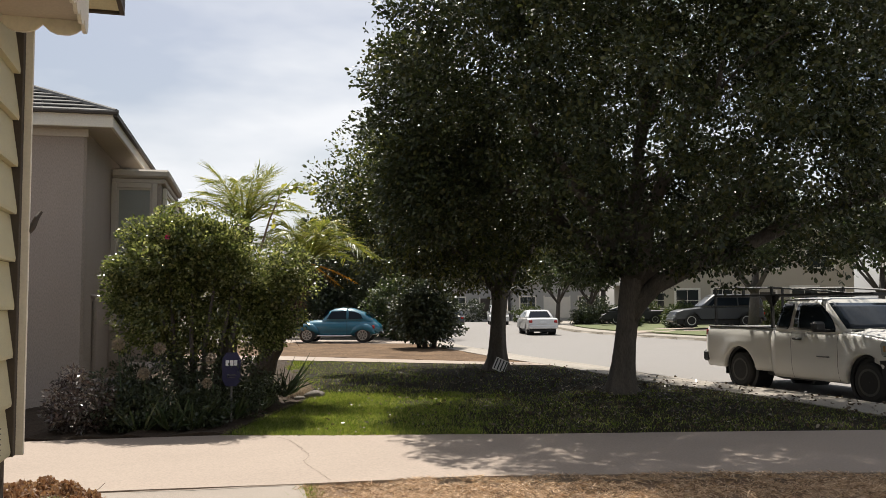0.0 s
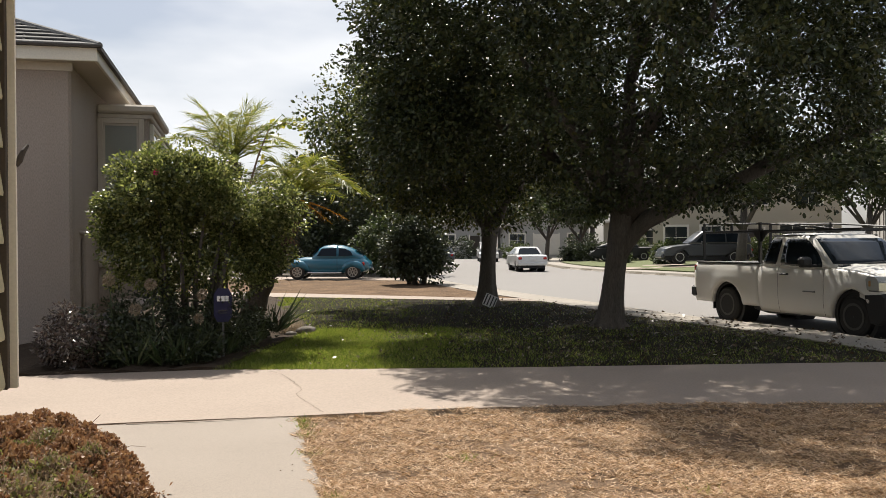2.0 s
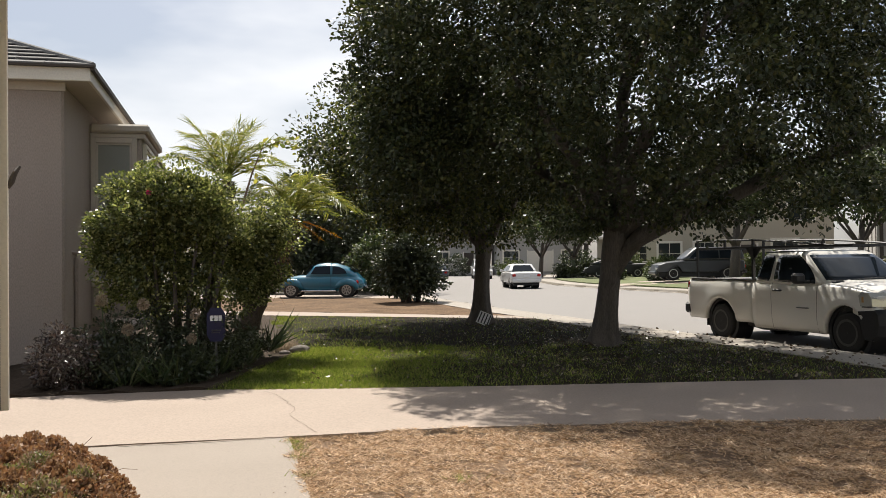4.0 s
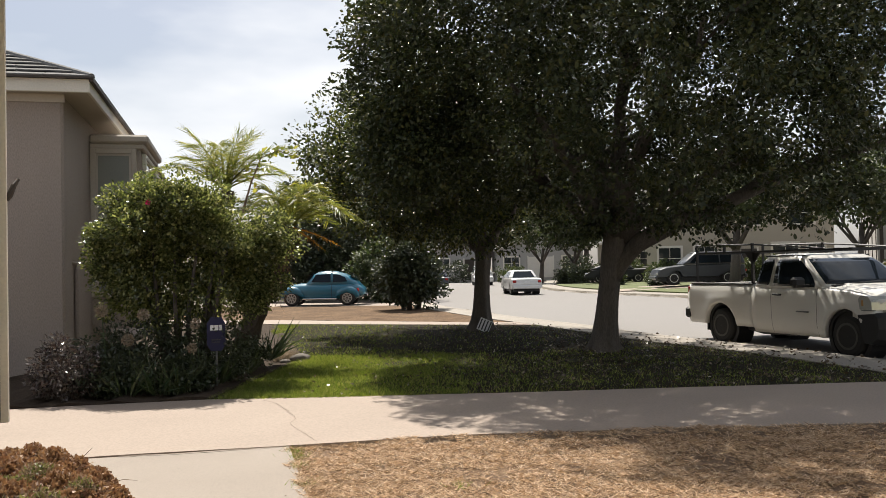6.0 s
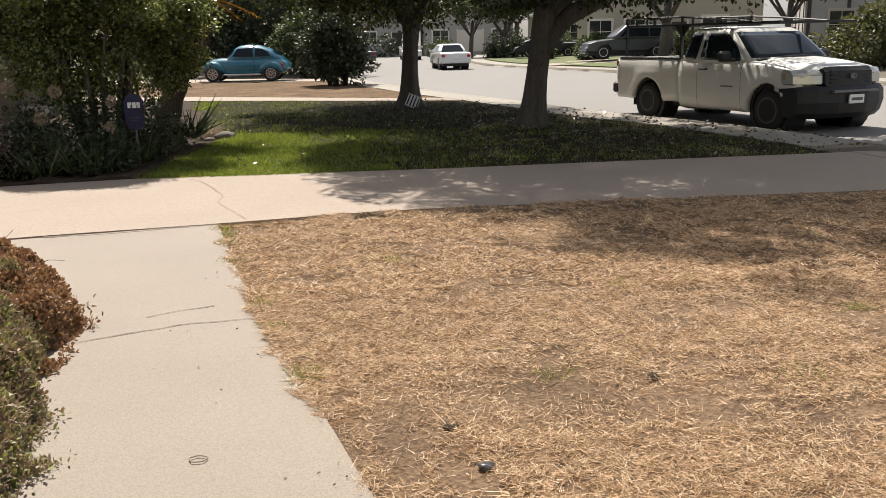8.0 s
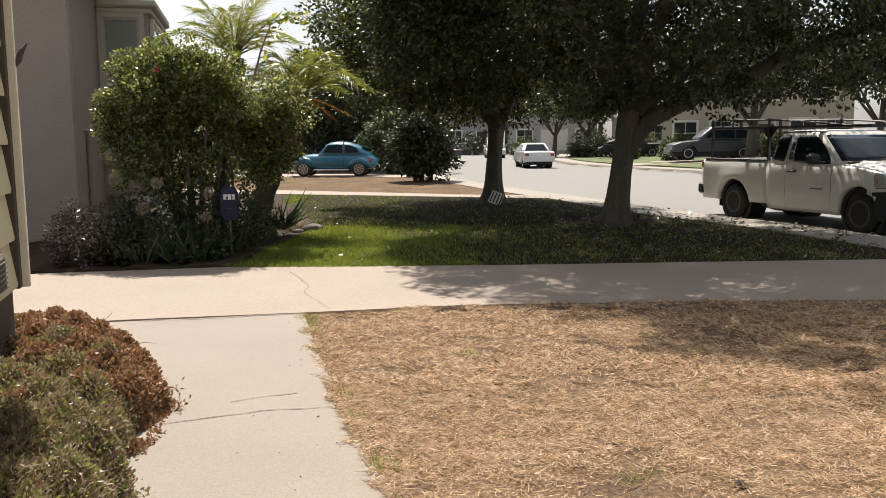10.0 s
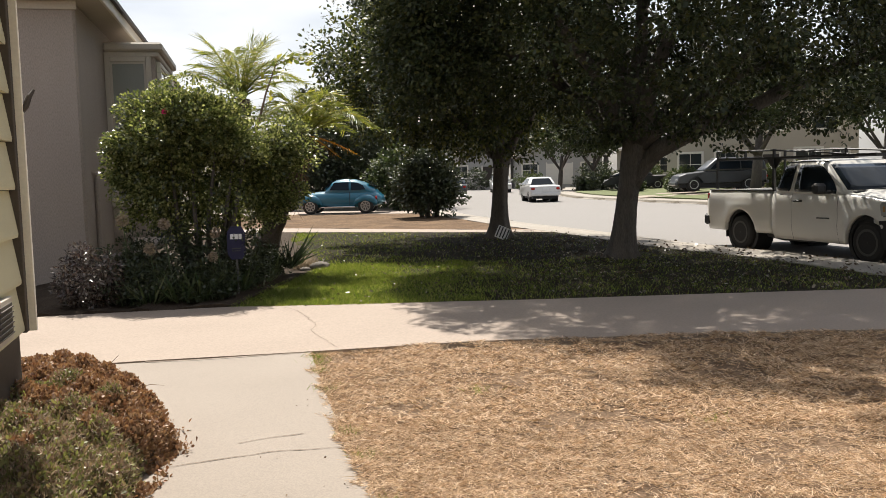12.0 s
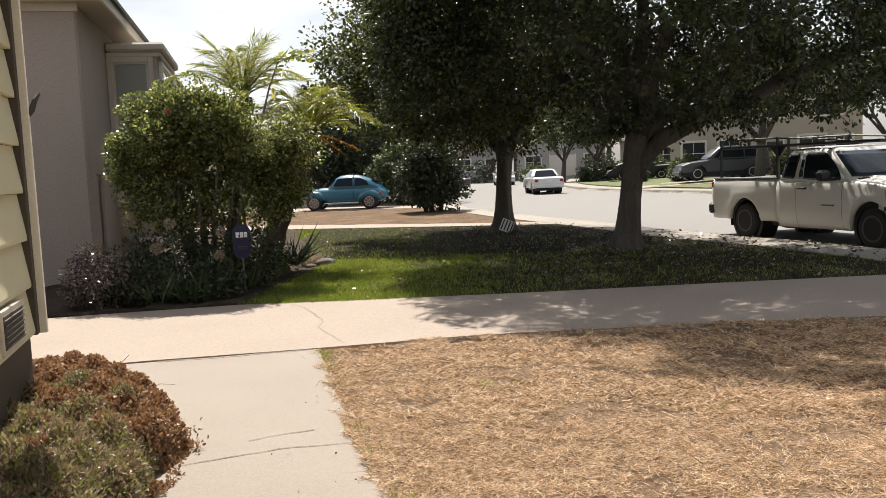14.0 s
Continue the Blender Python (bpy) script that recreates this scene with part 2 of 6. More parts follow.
def box(bm, lo, hi, m=None, bev=0.0):
    """A box from corner to corner, with chamfered edges if wanted."""
    ret = bmesh.ops.create_cube(bm, size=1.0)
    vs = ret["verts"]
    c = [(a + b) / 2 for a, b in zip(lo, hi)]
    s = [b - a for a, b in zip(lo, hi)]
    for v in vs:
        v.co = Vector((c[0] + v.co.x * s[0], c[1] + v.co.y * s[1], c[2] + v.co.z * s[2]))
    if bev:
        es = list({e for v in vs for e in v.link_edges})
        r = bmesh.ops.bevel(bm, geom=es, offset=bev, segments=1, affect="EDGES", profile=0.5)
        vs = list({v for v in vs if v.is_valid} | set(r["verts"]))
    if m is not None:
        bmesh.ops.transform(bm, matrix=m, verts=vs)
    return bm


def boxed(lo, hi, m=None, bev=0.0):
    return box(bmesh.new(), lo, hi, m, bev)


def ring_loft(bm, rings, cap=True, close=True):
    """Join rings of equal length by faces."""
    rows = [[bm.verts.new(p) for p in r] for r in rings]
    n = len(rows[0])
    for a, b in zip(rows, rows[1:]):
        for i in range(n if close else n - 1):
            j = (i + 1) % n
            bm.faces.new((a[i], a[j], b[j], b[i]))
    if cap:
        bm.faces.new(rows[0][::-1])
        bm.faces.new(rows[-1])
    return bm


def tube(bm, pts, radii, n=8, wob=0.0, seed=0):
    """A tapering limb along points."""
    pts = [Vector(p) for p in pts]
    rng = random.Random(seed)
    rings = []
    for i, p in enumerate(pts):
        d = (pts[min(i + 1, len(pts) - 1)] - pts[max(i - 1, 0)]).normalized()
        a = d.orthogonal().normalized() if abs(d.z) < 0.9 else (Vector((1, 0, 0)) - d * d.x).normalized()
        b = d.cross(a)
        r = radii[i] if isinstance(radii, (list, tuple)) else radii
        rings.append([p + (a * math.cos(2 * math.pi * k / n) + b * math.sin(2 * math.pi * k / n)) * r * (1 + rng.uniform(-wob, wob)) for k in range(n)])
    return ring_loft(bm, rings)


def lathe(bm, prof, n=20, m=None):
    """Turn (radius, height) pairs about the z axis."""
    rings = [[Vector((r * math.cos(2 * math.pi * k / n), r * math.sin(2 * math.pi * k / n), z)) for k in range(n)] for r, z in prof]
    if m is not None:
        rings = [[m @ p for p in r] for r in rings]
    return ring_loft(bm, rings)


LEAF_ROUND = np.array([(0, 0, 0), (0.28, 0.42, 0.05), (0.72, 0.5, 0.04), (1, 0, -0.06), (0.72, -0.5, 0.04), (0.28, -0.42, 0.05)])
LEAF_LONG = np.array([(0, 0, 0), (0.35, 0.5, 0.04), (1, 0, -0.12), (0.35, -0.5, 0.04)])
BLADE = np.array([(0, 0.5, 0), (0, -0.5, 0), (1, 0, 0)])


def leaves(name, at, out, size, aspect, shape, material, parent=None, spread=1.0, rng=None, droop=0.0, vary=0.35, label=""):
    """Many leaves as one mesh: at and out are arrays of places and main directions."""
    rng = rng or np.random.default_rng(1)
    n, k = len(at), len(shape)
    d = out + rng.normal(0, spread, (n, 3))
    d[:, 2] -= droop
    d /= np.linalg.norm(d, axis=1, keepdims=True) + 1e-9
    r = rng.normal(0, 1, (n, 3))
    r[:, 2] += 1.2
    s = np.cross(r, d)
    s /= np.linalg.norm(s, axis=1, keepdims=True) + 1e-9
    u = np.cross(d, s)
    ln = size * (1 + rng.uniform(-vary, vary, n))
    co = (at[:, None, :] + shape[None, :, 0, None] * (d * ln[:, None])[:, None, :]
          + shape[None, :, 1, None] * (s * (ln * aspect)[:, None])[:, None, :] + shape[None, :, 2, None] * (u * ln[:, None])[:, None, :])
    me = bpy.data.meshes.new(name)
    me.vertices.add(n * k)
    me.vertices.foreach_set("co", co.reshape(-1).astype(np.float32))
    me.loops.add(n * k)
    me.loops.foreach_set("vertex_index", np.arange(n * k, dtype=np.int32))
    me.polygons.add(n)
    me.polygons.foreach_set("loop_start", np.arange(0, n * k, k, dtype=np.int32))
    me.update(calc_edges=True)
    me.materials.append(material)
    ob = new(name, me)
    ob.parent = parent
    if label:
        ob["label"] = label
    return ob


# ---- lie of the land ----
def smooth_line(pts, step=0.5):
    """A Catmull-Rom line through points, evenly sampled."""
    p = [np.array(q, float) for q in pts]
    p = [2 * p[0] - p[1]] + p + [2 * p[-1] - p[-2]]
    res = []
    for i in range(1, len(p) - 2):
        k = max(2, int(np.linalg.norm(p[i + 1] - p[i]) / step))
        for j in range(k):
            t = j / k
            res.append(0.5 * (2 * p[i] + (p[i + 1] - p[i - 1]) * t + (2 * p[i - 1] - 5 * p[i] + 4 * p[i + 1] - p[i + 2]) * t * t
                              + (3 * p[i] - p[i - 1] - 3 * p[i + 1] + p[i + 2]) * t ** 3))
    res.append(p[-2])
    return np.array(res)


STREET_Z = -0.1
GUTTER = smooth_line([(8.1, -40), (8.3, -10), (8.2, 4), (7.8, 11), (7.26, 13.7), (6.58, 15.92), (5.63, 18.19), (4.35, 22.86), (2.72, 28.2), (0.53, 38), (-0.6, 50), (-0.3, 64), (1.5, 84), (2.5, 100)])
FAR_GUTTER = smooth_line([(20, -40), (19.8, -10), (19, 6), (17.6, 18), (15.6, 28), (13.8, 34), (11.94, 40), (9.55, 47.8), (8.1, 56.2), (8.3, 68), (11, 84), (13, 100)])


def side_of(line, x, y):
    """Signed distance from a line that runs towards +y: negative on its left."""
    x, y = np.asarray(x, float), np.asarray(y, float)
    gx = np.interp(y, line[:, 1], line[:, 0])
    gy = (np.interp(y + 0.5, line[:, 1], line[:, 0]) - np.interp(y - 0.5, line[:, 1], line[:, 0]))
    return (x - gx) / np.sqrt(1 + gy ** 2)


def land(x, y):
    """Height of the yards: falling a little towards the street, rising again beyond it."""
    d = -side_of(GUTTER, x, y)
    e = side_of(FAR_GUTTER, x, y)
    near = -0.012 * (1 - np.clip(d / 8.5, 0, 1))
    far = 0.3 * np.clip(e / 9, 0, 1)
    return np.where(d > 0, near, np.where(e > 0, far, -0.45))


def on_land(x, y, up=0.0):
    return Vector((x, y, float(land(x, y)) + up))


def resample(line, n):
    line = np.array(line, float)
    s = np.concatenate([[0], np.cumsum(np.linalg.norm(np.diff(line, axis=0), axis=1))])
    t = np.linspace(0, s[-1], n)
    return np.stack([np.interp(t, s, line[:, 0]), np.interp(t, s, line[:, 1])], 1)


def slab(name, a, b, material, n=40, m=12, lift=0.02, skirt=0.12, rough=0.0, label="", category="", kind="structure", height=None):
    """A paved or planted sheet between two lines, lying on the land, with an edge that goes down."""
    a, b = resample(a, n), resample(b, n)
    bm = bmesh.new()
    rng = np.random.default_rng(3)
    grid = []
    for j in range(m + 1):
        row = []
        for i in range(n):
            p = a[i] + (b[i] - a[i]) * j / m
            z = float(land(p[0], p[1])) if height is None else height(p[0], p[1])
            row.append(bm.verts.new((p[0], p[1], z + lift + rng.uniform(-rough, rough))))
        grid.append(row)
    for j in range(m):
        for i in range(n - 1):
            bm.faces.new((grid[j][i], grid[j][i + 1], grid[j + 1][i + 1], grid[j + 1][i]))
    edge = [grid[0][i] for i in range(n)] + [grid[j][-1] for j in range(1, m + 1)] + [grid[m][i] for i in range(n - 2, -1, -1)] + [grid[j][0] for j in range(m - 1, 0, -1)]
    low = [bm.verts.new(v.co - Vector((0, 0, skirt))) for v in edge]
    for i in range(len(edge)):
        k = (i + 1) % len(edge)
        bm.faces.new((edge[k], edge[i], low[i], low[k]))
    bmesh.ops.recalc_face_normals(bm, faces=bm.faces)
    return tagged(part(name, bm, material, smooth=False), label, category, kind=kind)


def inside(poly, x, y):
    """Which places lie in a polygon."""
    px, py = np.array(poly, float).T
    res = np.zeros(len(x), bool)
    j = len(px) - 1
    for i in range(len(px)):
        c = ((py[i] > y) != (py[j] > y)) & (x < (px[j] - px[i]) * (y - py[i]) / (py[j] - py[i] + 1e-12) + px[i])
        res ^= c
        j = i
    return res


# ---- ground, street, paving ----
bm = bmesh.new()
gx = np.concatenate([[-900, -300, -120, -60, -35], np.arange(-24, 45, 0.75), [55, 75, 120, 300, 900]])
gy = np.concatenate([[-400, -150, -60, -25], np.arange(-12, 100, 1.0), [110, 130, 160, 300, 900, 2500]])
gv = [[bm.verts.new((x, y, float(land(x, y)) - 0.03)) for x in gx] for y in gy]
for j in range(len(gy) - 1):
    for i in range(len(gx) - 1):
        bm.faces.new((gv[j][i], gv[j][i + 1], gv[j + 1][i + 1], gv[j + 1][i]))
tagged(part("ground", bm, GROUND), "bare brown earth of the suburban yards", "ground", kind="structure")

slab("road", GUTTER, FAR_GUTTER, ASPHALT, n=180, m=6, lift=0, skirt=0.1, label="sun-bleached grey asphalt residential street", category="road",
     height=lambda x, y: STREET_Z)


def offset(line, d):
    """A line moved to its left by d."""
    t = np.gradient(line, axis=0)
    t /= np.linalg.norm(t, axis=1, keepdims=True)
    return line + np.stack([-t[:, 1], t[:, 0]], 1) * d


def kerb(name, line, side, y0, y1, label):
    """A gutter pan, kerb step and strip of footway along a line."""
    sel = line[(line[:, 1] >= y0) & (line[:, 1] <= y1)]
    prof = [(0.0, STREET_Z - 0.1), (0.0, STREET_Z + 0.012), (0.42, STREET_Z + 0.004), (0.47, 0.005), (0.5, 0.018), (0.64, 0.02), (0.655, 0.014), (1.6, 0.024), (1.6, -0.15)]
    rows = [offset(sel, side * d) for d, z in prof]
    bm = bmesh.new()
    ring_loft(bm, [[(r[i][0], r[i][1], prof[k][1]) for k, r in enumerate(rows)] for i in range(len(sel))], cap=True, close=False)
    bmesh.ops.recalc_face_normals(bm, faces=bm.faces)
    return tagged(part(name, bm, KERB), label, "kerb", kind="structure")


kerb("kerb", GUTTER, 1, 11.1, 100, "pale concrete kerb and gutter strip along the lawn")
kerb("kerb", GUTTER, 1, -40, 7.9, "pale concrete kerb and gutter strip by the dry lawn")
kerb("kerb", FAR_GUTTER, -1, -40, 100, "pale concrete kerb across the street")

DRIVE_FAR = [(-9, 9.1), (-4.42, 10.25), (-2.63, 10.58), (-1.33, 10.55), (1.0, 10.56), (3.13, 10.69), (5.7, 10.8), (6.4, 10.85)]
DRIVE_NEAR = [(-9, 6.0), (-2.64, 7.48), (-1.24, 7.70), (0.23, 8.0), (2.1, 8.08), (4.3, 8.1), (6.6, 8.15)]
WALK_R = [(-1.24, 7.68), (-0.74, 5.5), (-0.40, 4.23), (-0.16, 3.45), (-0.03, 2.96), (0.25, 2.0), (0.8, 0.0), (1.4, -2.5)]
WALK_L = [(-3.7, 7.22), (-2.95, 6.3), (-2.2, 5.3), (-1.72, 4.1), (-1.45, 3.1), (-1.15, 2.0), (-0.6, 0.0), (0, -2.5)]
slab("driveway", DRIVE_NEAR, DRIVE_FAR, CONCRETE, n=60, m=10, lift=0.03, label="sun-bleached beige concrete driveway with hairline cracks", category="driveway")
slab("driveway_apron", [(6.6, 8.15), (6.4, 10.85)], [(8.02, 7.9), (7.8, 11.1)], CONCRETE, n=12, m=6, lift=0.0, label="concrete driveway apron dipping to the gutter", category="driveway",
     height=lambda x, y: 0.026 - 0.11 * max(0.0, min(1.0, (x - 6.5) / 1.4)))
slab("garden_walk", WALK_R, WALK_L, WALK, n=50, m=6, lift=0.026, label="grey concrete garden walk with a dark joint", category="path")
PATH_NEAR = [(-9, 26.4), (-4.43, 25.2), (1.22, 23.1), (2.9, 22.6)]
PATH_FAR = [(-9, 28.6), (-4.8, 27.2), (1.12, 24.2), (2.6, 23.8)]
slab("far_path", PATH_NEAR, PATH_FAR, CONCRETE, n=24, m=3, lift=0.03, label="pale concrete path across the neighbouring yard", category="path")
slab("beetle_driveway", [(-16, 39.8), (-5, 37.1), (-0.5, 36.0)], [(-16, 43), (-5, 40.4), (-1.2, 39.2)], CONCRETE, n=24, m=4, lift=0.03, label="pale concrete driveway under the blue car", category="driveway")

LAWN_EDGE = [tuple(p) for p in offset(GUTTER, 1.58) if 10.55 < p[1] < 22.6]
LAWN_LEFT = [(-2.63, 10.45), (-2.45, 12.2), (-2.15, 15.0), (-2.9, 18.5), (-3.8, 21.5), (-4.43, 25.1)]
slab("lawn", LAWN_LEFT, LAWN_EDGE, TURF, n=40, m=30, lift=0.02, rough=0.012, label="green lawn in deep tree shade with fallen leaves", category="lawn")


def dry_lawn():
    """The dead lawn, its left edge on the walk."""
    rows = 110
    bm = bmesh.new()
    rng = np.random.default_rng(5)
    left = resample(WALK_R, rows)
    right = resample([(6.55, 8.12), (6.6, 4), (6.65, -2.5)], rows)
    cols = 90
    grid = []
    for j in range(rows):
        row = []
        for i in range(cols + 1):
            f = i / cols
            x, y = left[j] + (right[j] - left[j]) * f
            lump = noise.noise((x * 1.4, y * 1.4, 0.3)) * 0.03 + noise.noise((x * 6, y * 6, 1.3)) * 0.012
            row.append(bm.verts.new((x, y, float(land(x, y)) + 0.012 + lump * min(1, i / 4))))
        grid.append(row)
    for j in range(rows - 1):
        for i in range(cols):
            bm.faces.new((grid[j][i], grid[j + 1][i], grid[j + 1][i + 1], grid[j][i + 1]))
    bmesh.ops.recalc_face_normals(bm, faces=bm.faces)
    tagged(part("dry_lawn", bm, THATCH, smooth=True), "dead straw-brown lawn with bare patches", "lawn", kind="structure")


dry_lawn()
slab("planting_bed", [(-5.4, 10.1), (-6.6, 14.2), (-6.8, 19), (-7.5, 25)], [(-2.63, 10.62), (-2.15, 15.0), (-2.9, 18.5), (-4.43, 25.1)], SOIL, n=30, m=20, lift=0.04, rough=0.03,
     label="dark mulched planting bed beside the stucco house", category="bed")
slab("dirt_yard", [(-9, 28.7), (-4.8, 27.3), (1.1, 24.3), (2.4, 23.9)], [(-9, 38.1), (-5, 37.0), (-2, 36.3), (-0.6, 35.9)], DIRT, n=30, m=16, lift=0.02, rough=0.02,
     label="bare reddish dirt yard of the next house", category="yard")
slab("far_lawn", offset(FAR_GUTTER[(FAR_GUTTER[:, 1] > 37) & (FAR_GUTTER[:, 1] < 68)], -1.7), offset(FAR_GUTTER[(FAR_GUTTER[:, 1] > 37) & (FAR_GUTTER[:, 1] < 68)], -8.5), FAR_TURF,
     n=50, m=8, lift=0.03, rough=0.015, label="sunlit green lawn across the street", category="lawn")


# ---- trees and shrubs ----
def clumps(centre, radii, count, rng, hollow=0.35, floor=None, lumps=0.18, flat=0.0):
    """Centres of leaf clumps filling a lumpy ellipsoid, thicker towards its outside."""
    d = rng.normal(0, 1, (count * 2, 3))
    d /= np.linalg.norm(d, axis=1, keepdims=True)
    r = (hollow ** 3 + (1 - hollow ** 3) * rng.uniform(0, 1, count * 2)) ** (1 / 3)
    bump = np.array([noise.noise(Vector(v) * 2.3 + Vector(centre)) for v in d])
    r *= 1 + lumps * 2 * bump
    p = np.array(centre) + d * r[:, None] * np.array(radii)
    if floor is not None:
        p = p[p[:, 2] > floor + 0.35 * np.array([noise.noise((q[0] * 0.9, q[1] * 0.9, 0)) for q in p])]
    return p[:count]


def foliage(name, centres, radius, per, size, aspect, shape, material, parent, rng, middle=None, spread=0.7, droop=0.1, label=""):
    """Leaves round clump centres, pointing outwards."""
    n = len(centres)
    idx = np.repeat(np.arange(n), per)
    d = rng.normal(0, 1, (n * per, 3))
    d /= np.linalg.norm(d, axis=1, keepdims=True)
    rad = radius * rng.uniform(0.55, 1.35, n)[idx] * rng.uniform(0.25, 1, n * per) ** 0.5
    at = centres[idx] + d * rad[:, None] * np.array([1, 1, 0.8])
    out = d * 0.8
    if middle is not None:
        o = at - np.array(middle)
        out = out + 0.5 * o / (np.linalg.norm(o, axis=1, keepdims=True) + 1e-6)
    return leaves(name, at, out, size, aspect, shape, material, parent, spread=spread, rng=rng, droop=droop, label=label)


def limbs_of(trunk_top, targets, r0, parent, rng, seed=0):
    """Limbs that bend from the fork to places inside the crown, with side branches, each a mesh."""
    for k, t in enumerate(targets):
        a, b = Vector(trunk_top), Vector(t)
        pts, rad = [], []
        for i in range(8):
            f = i / 7
            p = a.lerp(b, f)
            p.z += (0.25 * math.sin(f * math.pi)) * (b - a).length * 0.25
            p += Vector((rng.normal(0, 0.07), rng.normal(0, 0.07), rng.normal(0, 0.05))) * (1 if 0 < i else 0)
            pts.append(p)
            rad.append(r0 * (1 - 0.82 * f))
        bm = tube(bmesh.new(), pts, rad, 8, 0.08, seed + k)
        for i in (3, 5, 6):
            q = pts[i] + Vector((rng.normal(0, 0.9), rng.normal(0, 0.9), rng.uniform(0.2, 1.1)))
            mid = pts[i].lerp(q, 0.5) + Vector((0, 0, 0.1))
            tube(bm, [pts[i], mid, q], [rad[i] * 0.6, rad[i] * 0.45, 0.012], 6, 0.08, seed + 31 * k + i)
        part("limb", bm, BARK, parent, smooth=True)


def trunk_mesh(pts, rad, ribs=5, rib=0.2, n=28):
    """A fluted trunk with a flared foot."""
    rings = []
    for i, (p, r) in enumerate(zip(pts, rad)):
        low = max(0.0, 1 - i / (len(pts) * 0.55))
        rings.append([(p[0] + r * math.cos(a) * (1 + rib * (0.35 + low) * math.sin(ribs * a + 0.35 * i) + 0.05 * math.sin(3 * a + i)),
                       p[1] + r * math.sin(a) * (1 + rib * (0.35 + low) * math.sin(ribs * a + 0.35 * i) + 0.05 * math.sin(2 * a - i)), p[2])
                      for a in [2 * math.pi * k / n for k in range(n)]])
    return ring_loft(bmesh.new(), rings)


rng = np.random.default_rng(11)
T1 = on_land(3.1, 15.5)
tree = thing("street_tree", Matrix.Identity(4), "large dense evergreen street tree with fluted grey trunk", "tree", "street trees")
hs = [-0.06, 0.05, 0.15, 0.3, 0.55, 0.9, 1.3, 1.7, 2.05, 2.3]
lean = [0, 0, 0.0, 0.02, 0.05, 0.09, 0.14, 0.2, 0.26, 0.3]
part("trunk", trunk_mesh([(T1.x + l, T1.y, T1.z + h) for h, l in zip(hs, lean)], [0.37, 0.3, 0.25, 0.222, 0.2, 0.185, 0.182, 0.215, 0.24, 0.15]), BARK, tree, smooth=True)
fork = (T1.x + 0.24, T1.y, T1.z + 1.95)
bm = tube(bmesh.new(), [(T1.x + 0.14, T1.y, 1.15), (T1.x + 0.3, T1.y - 0.05, 1.55), (T1.x + 0.62, T1.y - 0.15, 1.92), (T1.x + 1.2, T1.y - 0.4, 2.22), (T1.x + 2.1, T1.y - 0.7, 2.6), (T1.x + 3.2, T1.y - 1.0, 3.1), (T1.x + 4.2, T1.y - 1.2, 3.7)],
          [0.13, 0.17, 0.175, 0.15, 0.12, 0.08, 0.03], 12, 0.05, 9)
for q0, q1, q2 in (((1.2, -0.4, 2.25), (1.5, -1.0, 2.9), (1.9, -1.7, 3.7)), ((2.1, -0.7, 2.6), (2.9, -0.4, 3.1), (3.6, 0.1, 3.5)), ((3.2, -1.0, 3.1), (3.9, -1.7, 3.3), (4.6, -2.2, 3.6))):
    tube(bm, [(T1.x + q[0], T1.y + q[1], q[2]) for q in (q0, q1, q2)], [0.075, 0.055, 0.02], 8, 0.06, 10)
part("limb", bm, BARK, tree, "thick low limb reaching over the kerb", smooth=True)
limbs_of(fork, [(5.6, 14.4, 3.4), (1.3, 14.3, 4.6), (2.9, 17.1, 5.2), (3.9, 12.2, 5.0), (6.5, 16.1, 4.4), (0.5, 16.4, 4.2), (3.6, 15.1, 6.8)], 0.17, tree, rng, 3)
C1 = (3.8, 14.7, 5.5)
cl = clumps(C1, (4.1, 5.2, 3.9), 940, rng, 0.4, 2.1, 0.2)
cl2 = clumps((6.6, 13.6, 3.8), (2.6, 3.0, 1.8), 95, rng, 0.25, 2.45)
cl3 = np.concatenate([clumps((2.9, 11.6, 6.7), (2.5, 1.4, 1.5), 95, rng, 0.2), clumps((5.6, 14.2, 6.6), (2.4, 3.0, 2.0), 130, rng, 0.2), clumps((3.6, 15.5, 6.8), (2.0, 2.6, 2.0), 70, rng, 0.2), clumps((-0.15, 15.0, 5.0), (1.2, 2.1, 2.1), 170, rng, 0.2, 2.2), clumps((-0.2, 14.4, 3.5), (0.9, 1.1, 0.9), 50, rng, 0.2, 2.3), clumps((0.5, 14.3, 7.4), (1.3, 1.8, 1.4), 60, rng, 0.2), clumps((2.6, 15.2, 6.2), (1.9, 2.6, 2.2), 85, rng, 0.2)])
foliage("crown", np.concatenate([cl, cl2, cl3]), 0.38, 150, 0.072, 0.56, LEAF_ROUND, LEAF_TREE, tree, rng, C1, spread=0.9)

T2 = on_land(1.25, 21.1)
tree = thing("street_tree", Matrix.Identity(4), "dense evergreen street tree with a short forking trunk by the path", "tree", "street trees")
part("trunk", trunk_mesh([(T2.x + l * 0.4, T2.y, T2.z + h) for h, l in zip(hs, lean)], [0.42, 0.34, 0.28, 0.24, 0.21, 0.19, 0.18, 0.19, 0.24, 0.14]), BARK, tree, smooth=True)
fork = (T2.x + 0.1, T2.y, T2.z + 1.85)
limbs_of(fork, [(2.5, 20.6, 3.2), (-0.3, 20.4, 3.2), (1.1, 22.6, 4.4), (-1.4, 21.4, 4.6), (0.9, 19.6, 5.2)], 0.13, tree, rng, 40)
C2 = (0.45, 21.2, 4.2)
cl = clumps(C2, (3.3, 3.8, 2.3), 700, rng, 0.35, 2.1, 0.24)
foliage("crown", cl, 0.4, 130, 0.085, 0.56, LEAF_ROUND, LEAF_TREE_B, tree, rng, C2)


